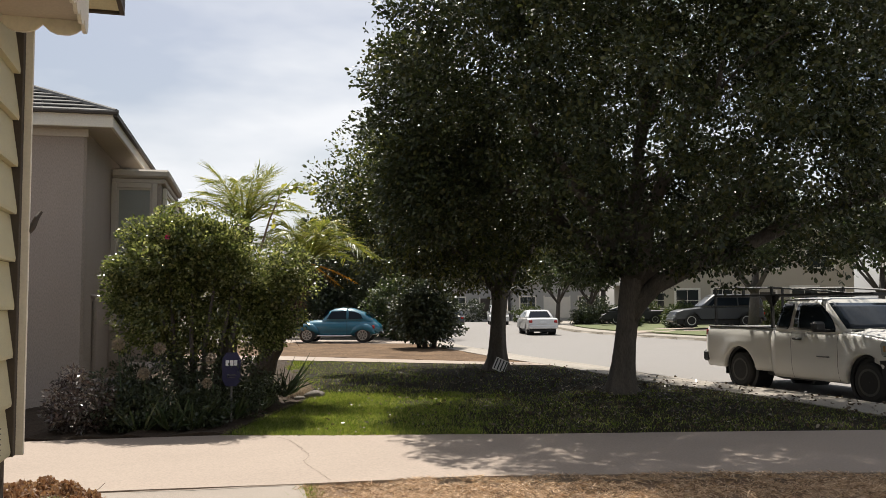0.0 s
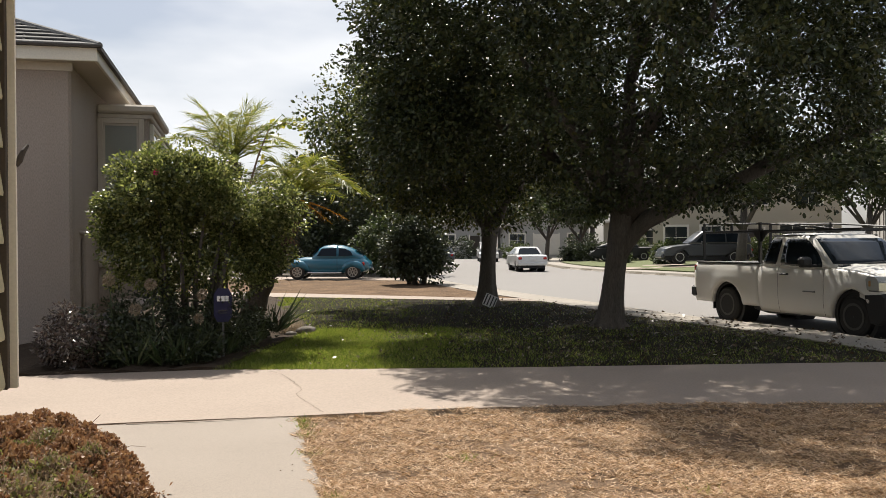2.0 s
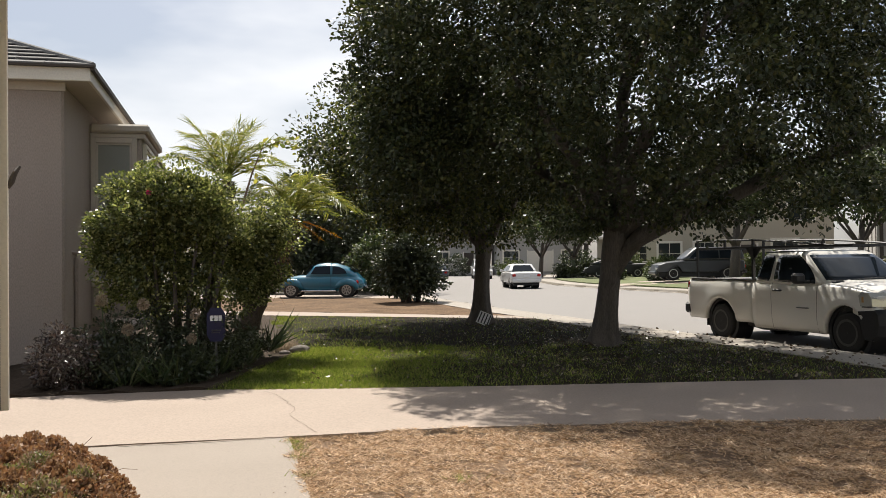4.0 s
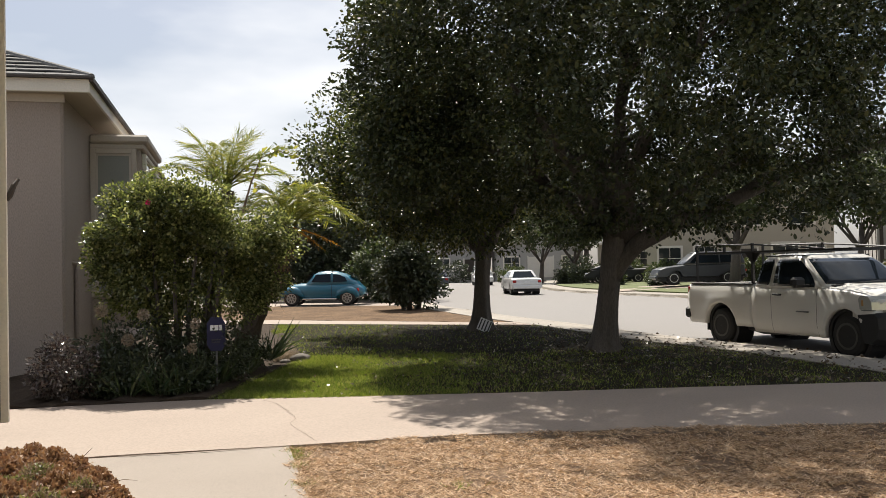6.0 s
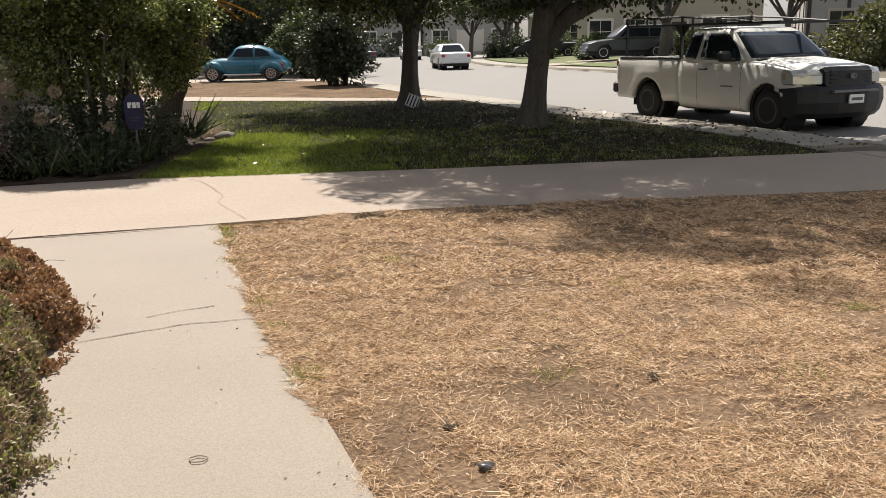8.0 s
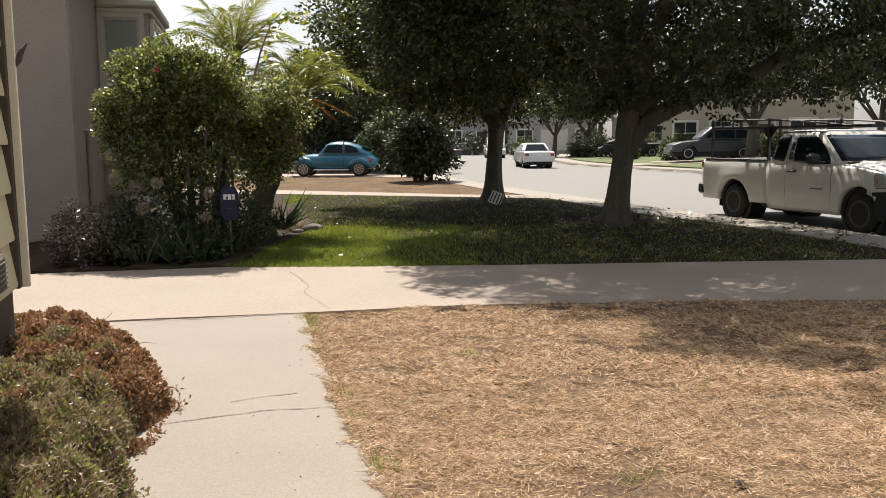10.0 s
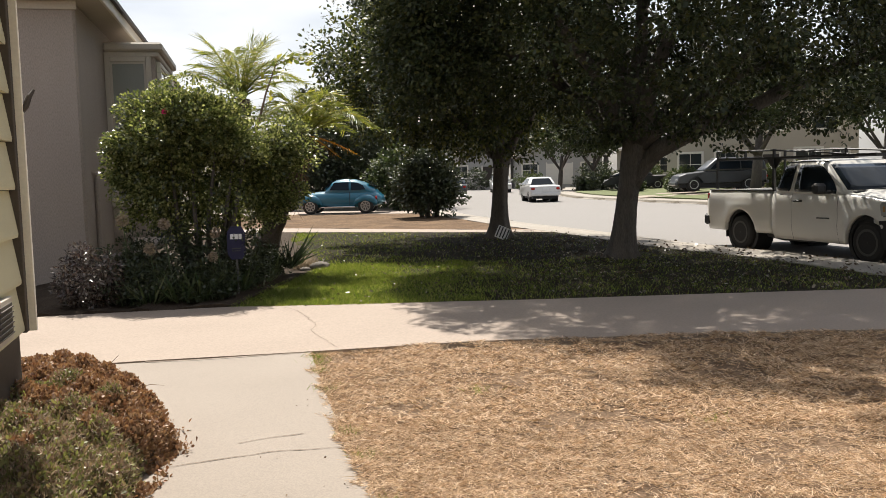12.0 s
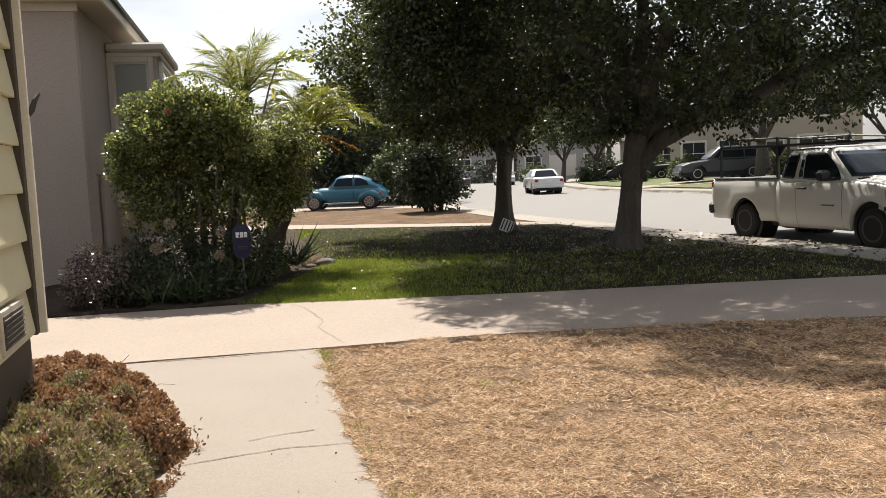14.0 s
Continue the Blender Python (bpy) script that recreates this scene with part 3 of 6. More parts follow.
def shrub(name, centre, radii, count, per, size, material, label, category="shrub", stems=5, floor=0.1, aspect=0.55, shape=LEAF_ROUND, radius=0.28, foot=None, seed=1, trunk=0.04, blobs=()):
    """A leafy shrub on several stems."""
    r = np.random.default_rng(seed)
    ob = thing(name, Matrix.Identity(4), label, category)
    f = foot or (centre[0], centre[1])
    g = on_land(*f)
    for k in range(stems):
        a = 2 * math.pi * k / stems + 0.4
        s = 0.25 * min(radii[0], radii[1]) if stems > 1 else 0.0
        e = Vector((centre[0] + radii[0] * 0.6 * math.cos(a), centre[1] + radii[1] * 0.6 * math.sin(a), centre[2] + radii[2] * 0.3))
        b = Vector((g.x + s * math.cos(a), g.y + s * math.sin(a), g.z - 0.05))
        m = b.lerp(e, 0.5) + Vector((r.normal(0, 0.05), r.normal(0, 0.05), 0.15))
        part("stem", tube(bmesh.new(), [b, m, e], [trunk, trunk * 0.75, trunk * 0.3], 7, 0.1, k), BARK, ob, smooth=True)
    cl = np.concatenate([clumps(b[:3], b[3:6], b[6], r, 0.3, g.z + floor, 0.4) for b in blobs]) if blobs else clumps(centre, radii, count, r, 0.3, g.z + floor)
    foliage("crown", cl, radius, per, size, aspect, shape, material, ob, r, centre)
    return ob


shrub("hibiscus_hedge", (-3.45, 12.3, 1.75), (1.15, 0.7, 1.0), 400, 150, 0.046, LEAF_HEDGE, "tall glossy green hibiscus hedge with pink blooms before the bay window", stems=13, floor=0.62, radius=0.2, seed=4,
      blobs=((-4.25, 12.2, 1.7, 0.42, 0.5, 0.62, 66), (-4.0, 12.0, 2.2, 0.34, 0.4, 0.4, 34), (-3.65, 12.1, 2.1, 0.5, 0.55, 0.62, 84), (-3.2, 12.1, 2.35, 0.42, 0.45, 0.42, 46), (-2.95, 12.3, 2.05, 0.5, 0.55, 0.55, 72),
             (-2.55, 12.6, 1.75, 0.36, 0.45, 0.55, 48), (-3.55, 12.2, 1.3, 0.75, 0.5, 0.5, 66), (-4.5, 12.2, 1.95, 0.22, 0.3, 0.3, 16), (-3.45, 12.0, 2.62, 0.24, 0.3, 0.2, 16), (-4.15, 12.0, 2.52, 0.18, 0.25, 0.18, 10), (-2.3, 12.8, 1.95, 0.32, 0.4, 0.4, 30), (-2.75, 12.5, 1.2, 0.45, 0.4, 0.35, 26)))
shrub("small_tree", (-0.68, 32.6, 1.45), (1.2, 1.2, 1.3), 220, 70, 0.12, LEAF_DARK, "small round dark evergreen on a short trunk in the dirt yard", "tree", 3, 0.3, radius=0.34, seed=5, trunk=0.1)
shrub("background_tree", (-4.0, 46, 3.0), (4.2, 3, 2.9), 300, 60, 0.2, LEAF_DARK, "broad dark tree behind the blue car", "tree", 4, 0.9, radius=0.7, seed=6, trunk=0.18)
shrub("background_shrub", (-2.0, 41, 1.6), (1.6, 1.0, 1.6), 110, 60, 0.14, LEAF_FAR, "leafy green shrub behind the blue car", stems=4, floor=0.1, radius=0.4, seed=7)
shrub("background_shrub", (-8.5, 44, 1.5), (3.5, 1.2, 1.5), 130, 60, 0.16, LEAF_DARK, "dark hedge behind the blue car", stems=4, floor=0.0, radius=0.5, seed=17)
shrub("street_hedge", (21.0, 32.6, 1.0), (3.3, 1.7, 1.6), 220, 60, 0.14, LEAF_SUNNY, "big untrimmed hedge across the street", stems=6, floor=0.0, radius=0.45, seed=8)
shrub("street_hedge", (25.0, 31.5, 1.2), (2.8, 1.6, 1.6), 160, 60, 0.14, LEAF_SUNNY, "big untrimmed hedge across the street", stems=6, floor=0.0, radius=0.45, seed=9)


# ---- the stucco house next door ----
def frame_at(corner, deg):
    """A frame whose x runs along the front and whose y runs back, turned by deg."""
    return Matrix.Translation(corner) @ Matrix.Rotation(radians(deg), 4, "Z")


NB = frame_at((-5.77, 13.98, -0.3875), 12.6) @ Matrix.Scale(1.25, 4)       # x to the right along the front wall, y back along the street side
house = thing("stucco_house", NB, "single-storey taupe stucco house with white eaves and a shingle roof", "house")
part("wall", boxed((-9, -0.3, -0.2), (0.05, 12, 3.81), bev=0.03), STUCCO, house)
EV = 3.76
part("soffit", boxed((-9.4, -0.5, EV + 0.04), (0.36, 12.4, EV + 0.07)), TRIM_TAUPE, house)
part("frieze", boxed((-9, -0.33, EV - 0.06), (0.075, -0.3, EV + 0.04), bev=0.004), TRIM_TAUPE, house, "pale frieze board under the eave")
part("fascia", boxed((-9.45, -0.54, EV + 0.03), (0.4, -0.5, EV + 0.2), bev=0.006), TRIM, house, "cream painted fascia board")
part("fascia", boxed((0.36, -0.5, EV + 0.03), (0.4, 12.4, EV + 0.2), bev=0.006), TRIM, house, "cream painted fascia board")
bm = bmesh.new()
for a in [((-9.5, -0.58, EV + 0.2), (0.44, -0.58, EV + 0.2), (-2.7, 3.0, EV + 1.65), (-6.5, 3.0, EV + 1.65)), ((0.44, -0.58, EV + 0.2), (0.44, 12.5, EV + 0.2), (-2.7, 9.2, EV + 1.65), (-2.7, 3.0, EV + 1.65)),
          ((-6.5, 3.0, EV + 1.65), (-2.7, 3.0, EV + 1.65), (-2.7, 9.2, EV + 1.65), (-6.5, 9.2, EV + 1.65))]:
    bm.faces.new([bm.verts.new(p) for p in a])
roof = part("roof", bm, SHINGLE, house, "grey asphalt shingle hip roof")
for r in range(14):                          # shingle courses on the two visible slopes
    f0, f1 = r / 14, (r + 1) / 14
    y0, y1 = -0.6 + 3.6 * f0, -0.6 + 3.6 * f1 + 0.05
    z0, z1 = EV + 0.2 + 1.45 * f0 + 0.02, EV + 0.2 + 1.45 * f1 + 0.02
    xr = 0.46 - 3.16 * f0
    n_sh = 16
    for k in range(n_sh):
        xa = xr - (xr + 9) * k / n_sh - (0.15 * (r % 2) if k else 0)
        xb = xr - (xr + 9) * (k + 1) / n_sh - 0.15 * (r % 2)
        bm = bmesh.new()
        ring_loft(bm, [[(xa, y0, z0 - 0.005), (xb + 0.01, y0, z0 - 0.005), (xb + 0.01, y0, z0 + 0.012), (xa, y0, z0 + 0.012)],
                       [(xa - 0.27 * (k == 0), y1, z1 - 0.012), (xb + 0.01, y1, z1 - 0.012), (xb + 0.01, y1, z1 - 0.002), (xa - 0.27 * (k == 0), y1, z1 - 0.002)]])
        part("shingle", bm, SHINGLE, roof)
part("hip_cap", tube(bmesh.new(), [(0.43, -0.57, EV + 0.215), (-1.1, 1.2, EV + 0.94), (-2.7, 3.0, EV + 1.66)], 0.045, 8), SHINGLE, roof, "shingle hip cap")
part("drip_edge", boxed((0.4, -0.58, EV + 0.16), (0.45, 12.5, EV + 0.215)), BROWN, house)
part("drip_edge", boxed((-9.5, -0.6, EV + 0.19), (0.45, -0.54, EV + 0.215)), BROWN, house)
part("crawl_vent", boxed((-1.25, -0.32, 0.32), (-0.95, -0.28, 0.52)), BROWN, house, "dark crawl-space vent")
part("downpipe", tube(bmesh.new(), [(0.08, 0.35, 0), (0.08, 0.35, 1.62), (0.08, 0.3, 1.7), (0.02, 0.2, 1.72)], 0.03, 8), STUCCO, house)

# the box bay on the street side
BX, BY0, BY1, BZ = 0.76, 1.78, 4.1, 3.43
bay = part("bay", boxed((0.052, BY0, 0.75), (BX, BY1, BZ)), STUCCO, house, "projecting taupe box bay window")
part("bay_roof", boxed((0.052, BY0 - 0.1, BZ + 0.06), (BX + 0.12, BY1 + 0.1, BZ + 0.19), bev=0.03), TRIM_TAUPE, bay, "moulded bay cornice")
part("bay_cornice", boxed((0.052, BY0 - 0.05, BZ - 0.02), (BX + 0.06, BY1 + 0.05, BZ + 0.06), bev=0.015), TRIM_TAUPE, bay)


def window(parent, m, w, h, trim=0.07, glass=DARK_GLASS, rails=(), stiles=(), material=TRIM):
    """A framed window in the xz plane of m, facing -y: frame, panes and bars."""
    win = part("window", boxed((0, -0.015, 0), (w, 0.004, h), m), glass, parent)
    for lo, hi in (((-trim, -0.05, -trim), (0, 0.01, h + trim)), ((w, -0.05, -trim), (w + trim, 0.01, h + trim)), ((0, -0.05, h), (w, 0.01, h + trim)), ((0, -0.05, -trim), (w, 0.01, 0))):
        part("window_frame", boxed(lo, hi, m, 0.006), material, win)
    for lo, hi in (((0.0, -0.03, 0.0), (0.03, 0.0, h)), ((w - 0.03, -0.03, 0), (w, 0.0, h)), ((0.03, -0.03, h - 0.03), (w - 0.03, 0.0, h))):
        part("sash", boxed(lo, hi, m), material, win)
    for r in rails:
        part("glazing_bar", boxed((0.03, -0.035, r - 0.02), (w - 0.03, -0.01, r + 0.02), m), material, win)
    for s in stiles:
        part("glazing_bar", boxed((s - 0.015, -0.033, 0.03), (s + 0.015, -0.012, h - 0.03), m), material, win)
    return win


window(bay, Matrix.Translation((0.13, BY0 - 0.012, 1.3)), 0.5, 2.04, trim=0.075, glass=BLIND, rails=(0.72,), material=TRIM_TAUPE)
window(bay, Matrix.Translation((BX + 0.012, BY0 + 0.25, 1.3)) @ Matrix.Rotation(radians(90), 4, "Z"), 1.8, 2.0, rails=(0.9,), stiles=(0.9,))

# ---- our own house: lap siding, corner board, eave with a scalloped awning ----
OWN = frame_at((-2.5, 5.2, 0), 15.8)        # x out of the wall, y along the wall; the wall runs from y = 0 towards -y
own = thing("siding_house", OWN, "house with yellow-green lap siding and a dark corner board", "house")
part("foundation", boxed((-7, -14, -0.2), (-0.06, -0.03, 0.7)), BROWN, own, "dark foundation wall")
part("wall", boxed((-7, -14, 0.66), (-0.07, -0.02, 3.6)), BROWN, own)
LAP = 0.277
for k in range(10):
    z = 0.712 + k * LAP
    bm = bmesh.new()
    ring_loft(bm, [[(-0.065, y, z), (-0.023, y, z), (-0.0205, y, z + 0.02), (-0.057, y, z + LAP - 0.004), (-0.069, y, z + LAP - 0.004)] for y in (-14, -0.07)])
    bmesh.ops.recalc_face_normals(bm, faces=bm.faces)
    part("siding_board", bm, SIDING, own)
# unseen wall and roof behind the camera, added to cut the sky light
part("sky_block_wall", boxed((-0.03, -14, -0.2), (15, -7.3, 3.5)), SIDING, own, "unseen wall added behind the camera to block sky light")
bm = bmesh.new()
ring_loft(bm, [[(-0.6, -6.7, 3.5), (-0.6, -10.6, 5.4), (-0.6, -14.5, 3.5)], [(15.5, -6.7, 3.5), (15.5, -10.6, 5.4), (15.5, -14.5, 3.5)]])
bmesh.ops.recalc_face_normals(bm, faces=bm.faces)
part("wing_roof", bm, SHINGLE, own)
part("corner_board", boxed((-0.087, -0.068, 0.7), (-0.008, 0.0, 3.52), bev=0.004), BROWN, own, "dark brown corner board")
part("corner_trim", boxed((-0.15, 0.0005, 0.7), (0.034, 0.03, 3.52), bev=0.003), TRIM, own, "cream corner trim strip")
hook = part("hose_hook", tube(bmesh.new(), [(0.03, 0.02, 2.0), (0.045, 0.03, 2.03), (0.065, 0.05, 2.09), (0.085, 0.08, 2.13)], [0.014, 0.02, 0.016, 0.01], 8), BROWN, own, "small bent metal bracket")
vent = part("crawl_vent", boxed((-0.044, -0.95, 0.735), (-0.008, -0.43, 0.965), bev=0.004), TRIM_TAUPE, own, "louvred crawl-space vent")
part("vent_mesh", boxed((-0.01, -0.92, 0.765), (-0.004, -0.46, 0.935)), BROWN, vent)
for k in range(6):
    part("louvre", boxed((-0.005, -0.92, 0.77 + 0.028 * k), (0.004, -0.46, 0.776 + 0.028 * k)), BROWN, vent)
part("eave", boxed((-7.5, -14.5, 3.54), (0.47, 0.5, 3.58)), SIDING, own, "yellow-green eave boards")
part("fascia", boxed((0.47, -14.5, 3.52), (0.5, 0.53, 3.7)), BROWN, own)
part("fascia", boxed((-7.5, 0.5, 3.52), (0.47, 0.53, 3.7)), BROWN, own)
part("roof", boxed((-7.6, -14.6, 3.7), (0.55, 0.6, 3.75)), SHINGLE, own)
awn = part("awning", boxed((-0.04, -3.0, 3.12), (0.362, -0.55, 3.4), bev=0.01), TRIM_TAUPE, own, "cream awning with a scalloped valance")
bm = bmesh.new()
for (p, q) in (((0.378, -3.0), (0.378, -0.53)), ((-0.04, -0.53), (0.378, -0.53))):
    L = math.dist(p, q)
    n = max(2, int(L / 0.16))
    top, low = [], []
    for i in range(n * 6 + 1):
        f = i / (n * 6)
        x, y = p[0] + (q[0] - p[0]) * f, p[1] + (q[1] - p[1]) * f
        top.append((x, y, 3.4))
        low.append((x, y, 3.04 + 0.05 * (1 - abs(math.sin(math.pi * f * n))) ** 1.5))
    ring_loft(bm, [top, low], cap=False, close=False)
val = part("valance", bm, TRIM, awn, "scalloped white valance")
sol = val.modifiers.new("thick", "SOLIDIFY")
sol.thickness = 0.02
window(own, Matrix.Translation((-0.035, -2.62, 1.85)) @ Matrix.Rotation(radians(90), 4, "Z"), 1.52, 1.05, trim=0.1)


# ---- houses across the street ----
def far_house(m, w, d, h, wall, label, wins, roof_h=1.6, roof_mat=SHINGLE, door=None, gable=True, trim=TRIM):
    """A house whose front faces -y of m, with gable roof, windows and door."""
    ob = thing("house", m, label, "house", "houses across the street")
    part("wall", boxed((0, 0, -0.5), (w, d, h)), wall, ob)
    bm = bmesh.new()
    o = 0.5
    if gable:   # ridge runs back: the gable faces the street
        f = [(-o, -o, h - 0.1), (w / 2, -o, h + roof_h), (w + o, -o, h - 0.1), (w + o, -o, h + 0.08), (w / 2, -o, h + roof_h + 0.2), (-o, -o, h + 0.08)]
        ring_loft(bm, [f, [(x, d + o, z) for x, y, z in f]])
        g = bmesh.new()
        ring_loft(g, [[(0, 0.02, h), (w, 0.02, h), (w / 2, 0.02, h + roof_h)], [(0, 0.2, h), (w, 0.2, h), (w / 2, 0.2, h + roof_h)]])
        part("gable", g, wall, ob)
        b = bmesh.new()
        for s in (-1, 1):
            ring_loft(b, [[(w / 2, -o - 0.03, h + roof_h - 0.04), (w / 2, -o - 0.03, h + roof_h + 0.19), (w / 2, -o, h + roof_h + 0.19), (w / 2, -o, h + roof_h - 0.04)],
                          [(w / 2 + s * (w / 2 + o), -o - 0.03, h - 0.14), (w / 2 + s * (w / 2 + o), -o - 0.03, h + 0.08), (w / 2 + s * (w / 2 + o), -o, h + 0.08), (w / 2 + s * (w / 2 + o), -o, h - 0.14)]])
        bmesh.ops.recalc_face_normals(b, faces=b.faces)
        part("barge_board", b, trim, ob)
    else:
        f = [(-o, -o, h), (-o, d / 2, h + roof_h), (-o, d + o, h)]
        ring_loft(bm, [f, [(w + o, y, z) for x, y, z in f]])
        part("fascia", boxed((-o, -o - 0.04, h - 0.16), (w + o, -o + 0.02, h + 0.06)), trim, ob)
    bmesh.ops.recalc_face_normals(bm, faces=bm.faces)
    part("roof", bm, roof_mat, ob)
    for x, z, ww, hh in wins:
        window(ob, Matrix.Translation((x, -0.02, z)), ww, hh, 0.12, rails=(hh / 2,), stiles=(ww / 2,), material=trim)
    if door:
        dr = part("door", boxed((door[0], -0.05, 0.0), (door[0] + door[1], 0.02, door[2]), bev=0.01), door[3], ob)
        part("door_frame", boxed((door[0] - 0.12, -0.07, 0), (door[0], 0.0, door[2] + 0.12)), trim, dr)
        part("door_frame", boxed((door[0] + door[1], -0.07, 0), (door[0] + door[1] + 0.12, 0.0, door[2] + 0.12)), trim, dr)
    return ob


far_house(frame_at((7.5, 92, 0.3), 0), 9, 9, 3.0, PALE, "pale stucco house with a white garage door at the street's end", [(0.6, 0.9, 1.6, 1.3), (6.8, 0.9, 1.6, 1.3)], 1.8, door=(3.2, 2.6, 2.2, TRIM))
far_house(frame_at((0.5, 96, 0.3), 6), 6, 9, 3.0, PALE, "pale gabled house at the street's end", [(0.5, 0.9, 1.4, 1.3)], 1.7, door=(3.6, 1.1, 2.1, BROWN))
far_house(frame_at((16.5, 84, 0.4), -14), 9, 8, 3.2, CREAM, "cream stucco house with dark shutters across the street", [(1.0, 0.9, 1.4, 1.4), (4.0, 0.9, 1.4, 1.4), (6.8, 0.9, 1.2, 1.4)], 1.6, gable=False)
far_house(frame_at((15.2, 60, 0.3), -17), 12, 9, 6.2, CREAM, "two-storey cream house behind the parked grey suv", [(0.8, 0.8, 1.5, 1.5), (3.2, 0.8, 1.3, 1.5), (8.2, 0.8, 1.6, 1.6), (10.4, 0.8, 1.0, 1.5), (0.8, 3.7, 1.5, 1.4), (3.2, 3.7, 1.3, 1.4), (6.2, 3.7, 1.3, 1.4), (9.2, 3.7, 1.6, 1.4)], 1.8, door=(6.2, 1.0, 2.1, BROWN), gable=False)
two_storey = far_house(frame_at((23.5, 45, 0.3), -22), 14, 9, 5.4, PALE, "two-storey pale house with brown vertical trim across the street", [(1.2, 0.9, 1.2, 1.4), (5.2, 1.2, 1.3, 1.3), (8.0, 1.2, 1.2, 1.3), (11, 1.2, 1.2, 1.3), (1.5, 3.6, 1.3, 1.2), (5.5, 3.6, 1.3, 1.2)], 1.8, gable=False, trim=TRIM_TAUPE)


for k in range(8):
    part("trim_board", boxed((0.12 + 1.9 * k, -0.035, 0.2), (0.3 + 1.9 * k, -0.004, 5.4)), BROWN, two_storey, "brown vertical trim board")
for k in range(5):
    part("trim_board", boxed((-0.035, 0.3 + 2.0 * k, 0.2), (-0.004, 0.48 + 2.0 * k, 5.4)), BROWN, two_storey, "brown vertical trim board")


# ---- vehicles (x ahead, y to the left, z up, origin on the road under the rear axle) ----
def wheel(parent, m, r, w, rim_mat, spokes=5, hub=0.62):
    """A wheel at m, axle along y: tyre, rim and spokes."""
    turn = m @ Matrix.Rotation(radians(90), 4, "X")
    wh = part("wheel", lathe(bmesh.new(), [(r * 0.6, -w / 2), (r * 0.86, -w / 2), (r * 0.97, -w * 0.38), (r, -w * 0.25), (r, w * 0.25), (r * 0.97, w * 0.38), (r * 0.86, w / 2), (r * 0.6, w / 2)], 28, turn), RUBBER, parent, smooth=False)
    part("rim", lathe(bmesh.new(), [(0.01, -w * 0.3), (r * 0.5, -w * 0.3), (r * 0.56, -w * 0.52), (r * 0.66, -w * 0.52), (r * 0.66, w * 0.52), (r * 0.56, w * 0.52), (r * 0.5, w * 0.3), (0.01, w * 0.3)], 24, turn), BLACK_PLASTIC if spokes else rim_mat, wh)
    for s in (-1, 1):
        part("hub", lathe(bmesh.new(), [(r * 0.14, s * w * 0.3), (r * 0.13, s * w * 0.48), (0.01, s * w * 0.5)], 12, turn), rim_mat, wh)
        part("rim_ring", lathe(bmesh.new(), [(r * 0.55, s * w * 0.35), (r * 0.55, s * w * 0.53), (r * 0.66, s * w * 0.53), (r * 0.66, s * w * 0.35)], 24, turn), rim_mat, wh)
        for k in range(spokes):
            a = 2 * math.pi * k / spokes
            part("spoke", boxed((r * 0.1, -r * 0.085, s * w * 0.42 - 0.015), (r * 0.58, r * 0.085, s * w * 0.42 + 0.015), turn @ Matrix.Rotation(a, 4, "Z"), 0.006), rim_mat, wh)
    return wh


def arch(cx, cz, r, n=10, back=False, low=None):
    """Points of a wheel arch from front to back."""
    a0 = math.asin(max(-1, min(1, (low - cz) / r))) if low is not None else 0.0
    pts = [(cx + r * math.cos(a0 + (math.pi - 2 * a0) * i / n), cz + r * math.sin(a0 + (math.pi - 2 * a0) * i / n)) for i in range(n + 1)]
    return pts


def side_body(prof, stations):
    """A body from a side outline (x, z) repeated across the width: stations of (y, inset towards the middle height)."""
    zc = sum(p[1] for p in prof) / len(prof)
    xc = sum(p[0] for p in prof) / len(prof)
    rings = [[(xc + (x - xc) * sx, y, zc + (z - zc) * sz) for x, z in prof] for y, sx, sz in stations]
    bm = ring_loft(bmesh.new(), rings)
    bmesh.ops.triangulate(bm, faces=[f for f in bm.faces if len(f.verts) > 4], ngon_method="EAR_CLIP")
    bmesh.ops.recalc_face_normals(bm, faces=bm.faces)
    return bm


def pane(pts, thick=0.012, out=(0, 0, 0)):
    """A thin pane with the outline pts, pushed out by out."""
    o = Vector(out)
    n = (Vector(pts[1]) - Vector(pts[0])).cross(Vector(pts[2]) - Vector(pts[0])).normalized() * thick
    bm = ring_loft(bmesh.new(), [[Vector(p) + o for p in pts], [Vector(p) + o + n for p in pts]])
    bmesh.ops.recalc_face_normals(bm, faces=bm.faces)
    return bm


def nose(bm):
    """Round the front of the truck in plan."""
    for v in bm.verts:
        k = max(0.0, min(1.0, (v.co.x - 3.15) / 0.9)) ** 1.6
        v.co.x -= 0.24 * k * (abs(v.co.y) / 0.92) ** 2.6
        v.co.y *= 1 - 0.05 * k * k
    return bm


TRUCK_W, TRUCK_WB, TRUCK_ARCH = 0.91, 3.25, 0.48


def truck_low(x, plain):
    """Lower edge of the truck's flank, rising over the wheels."""
    for cx in (0.0, TRUCK_WB):
        d = abs(x - cx)
        if d < TRUCK_ARCH:
            return max(plain, 0.35 + 0.95 * math.sqrt(TRUCK_ARCH ** 2 - d * d))
    return plain


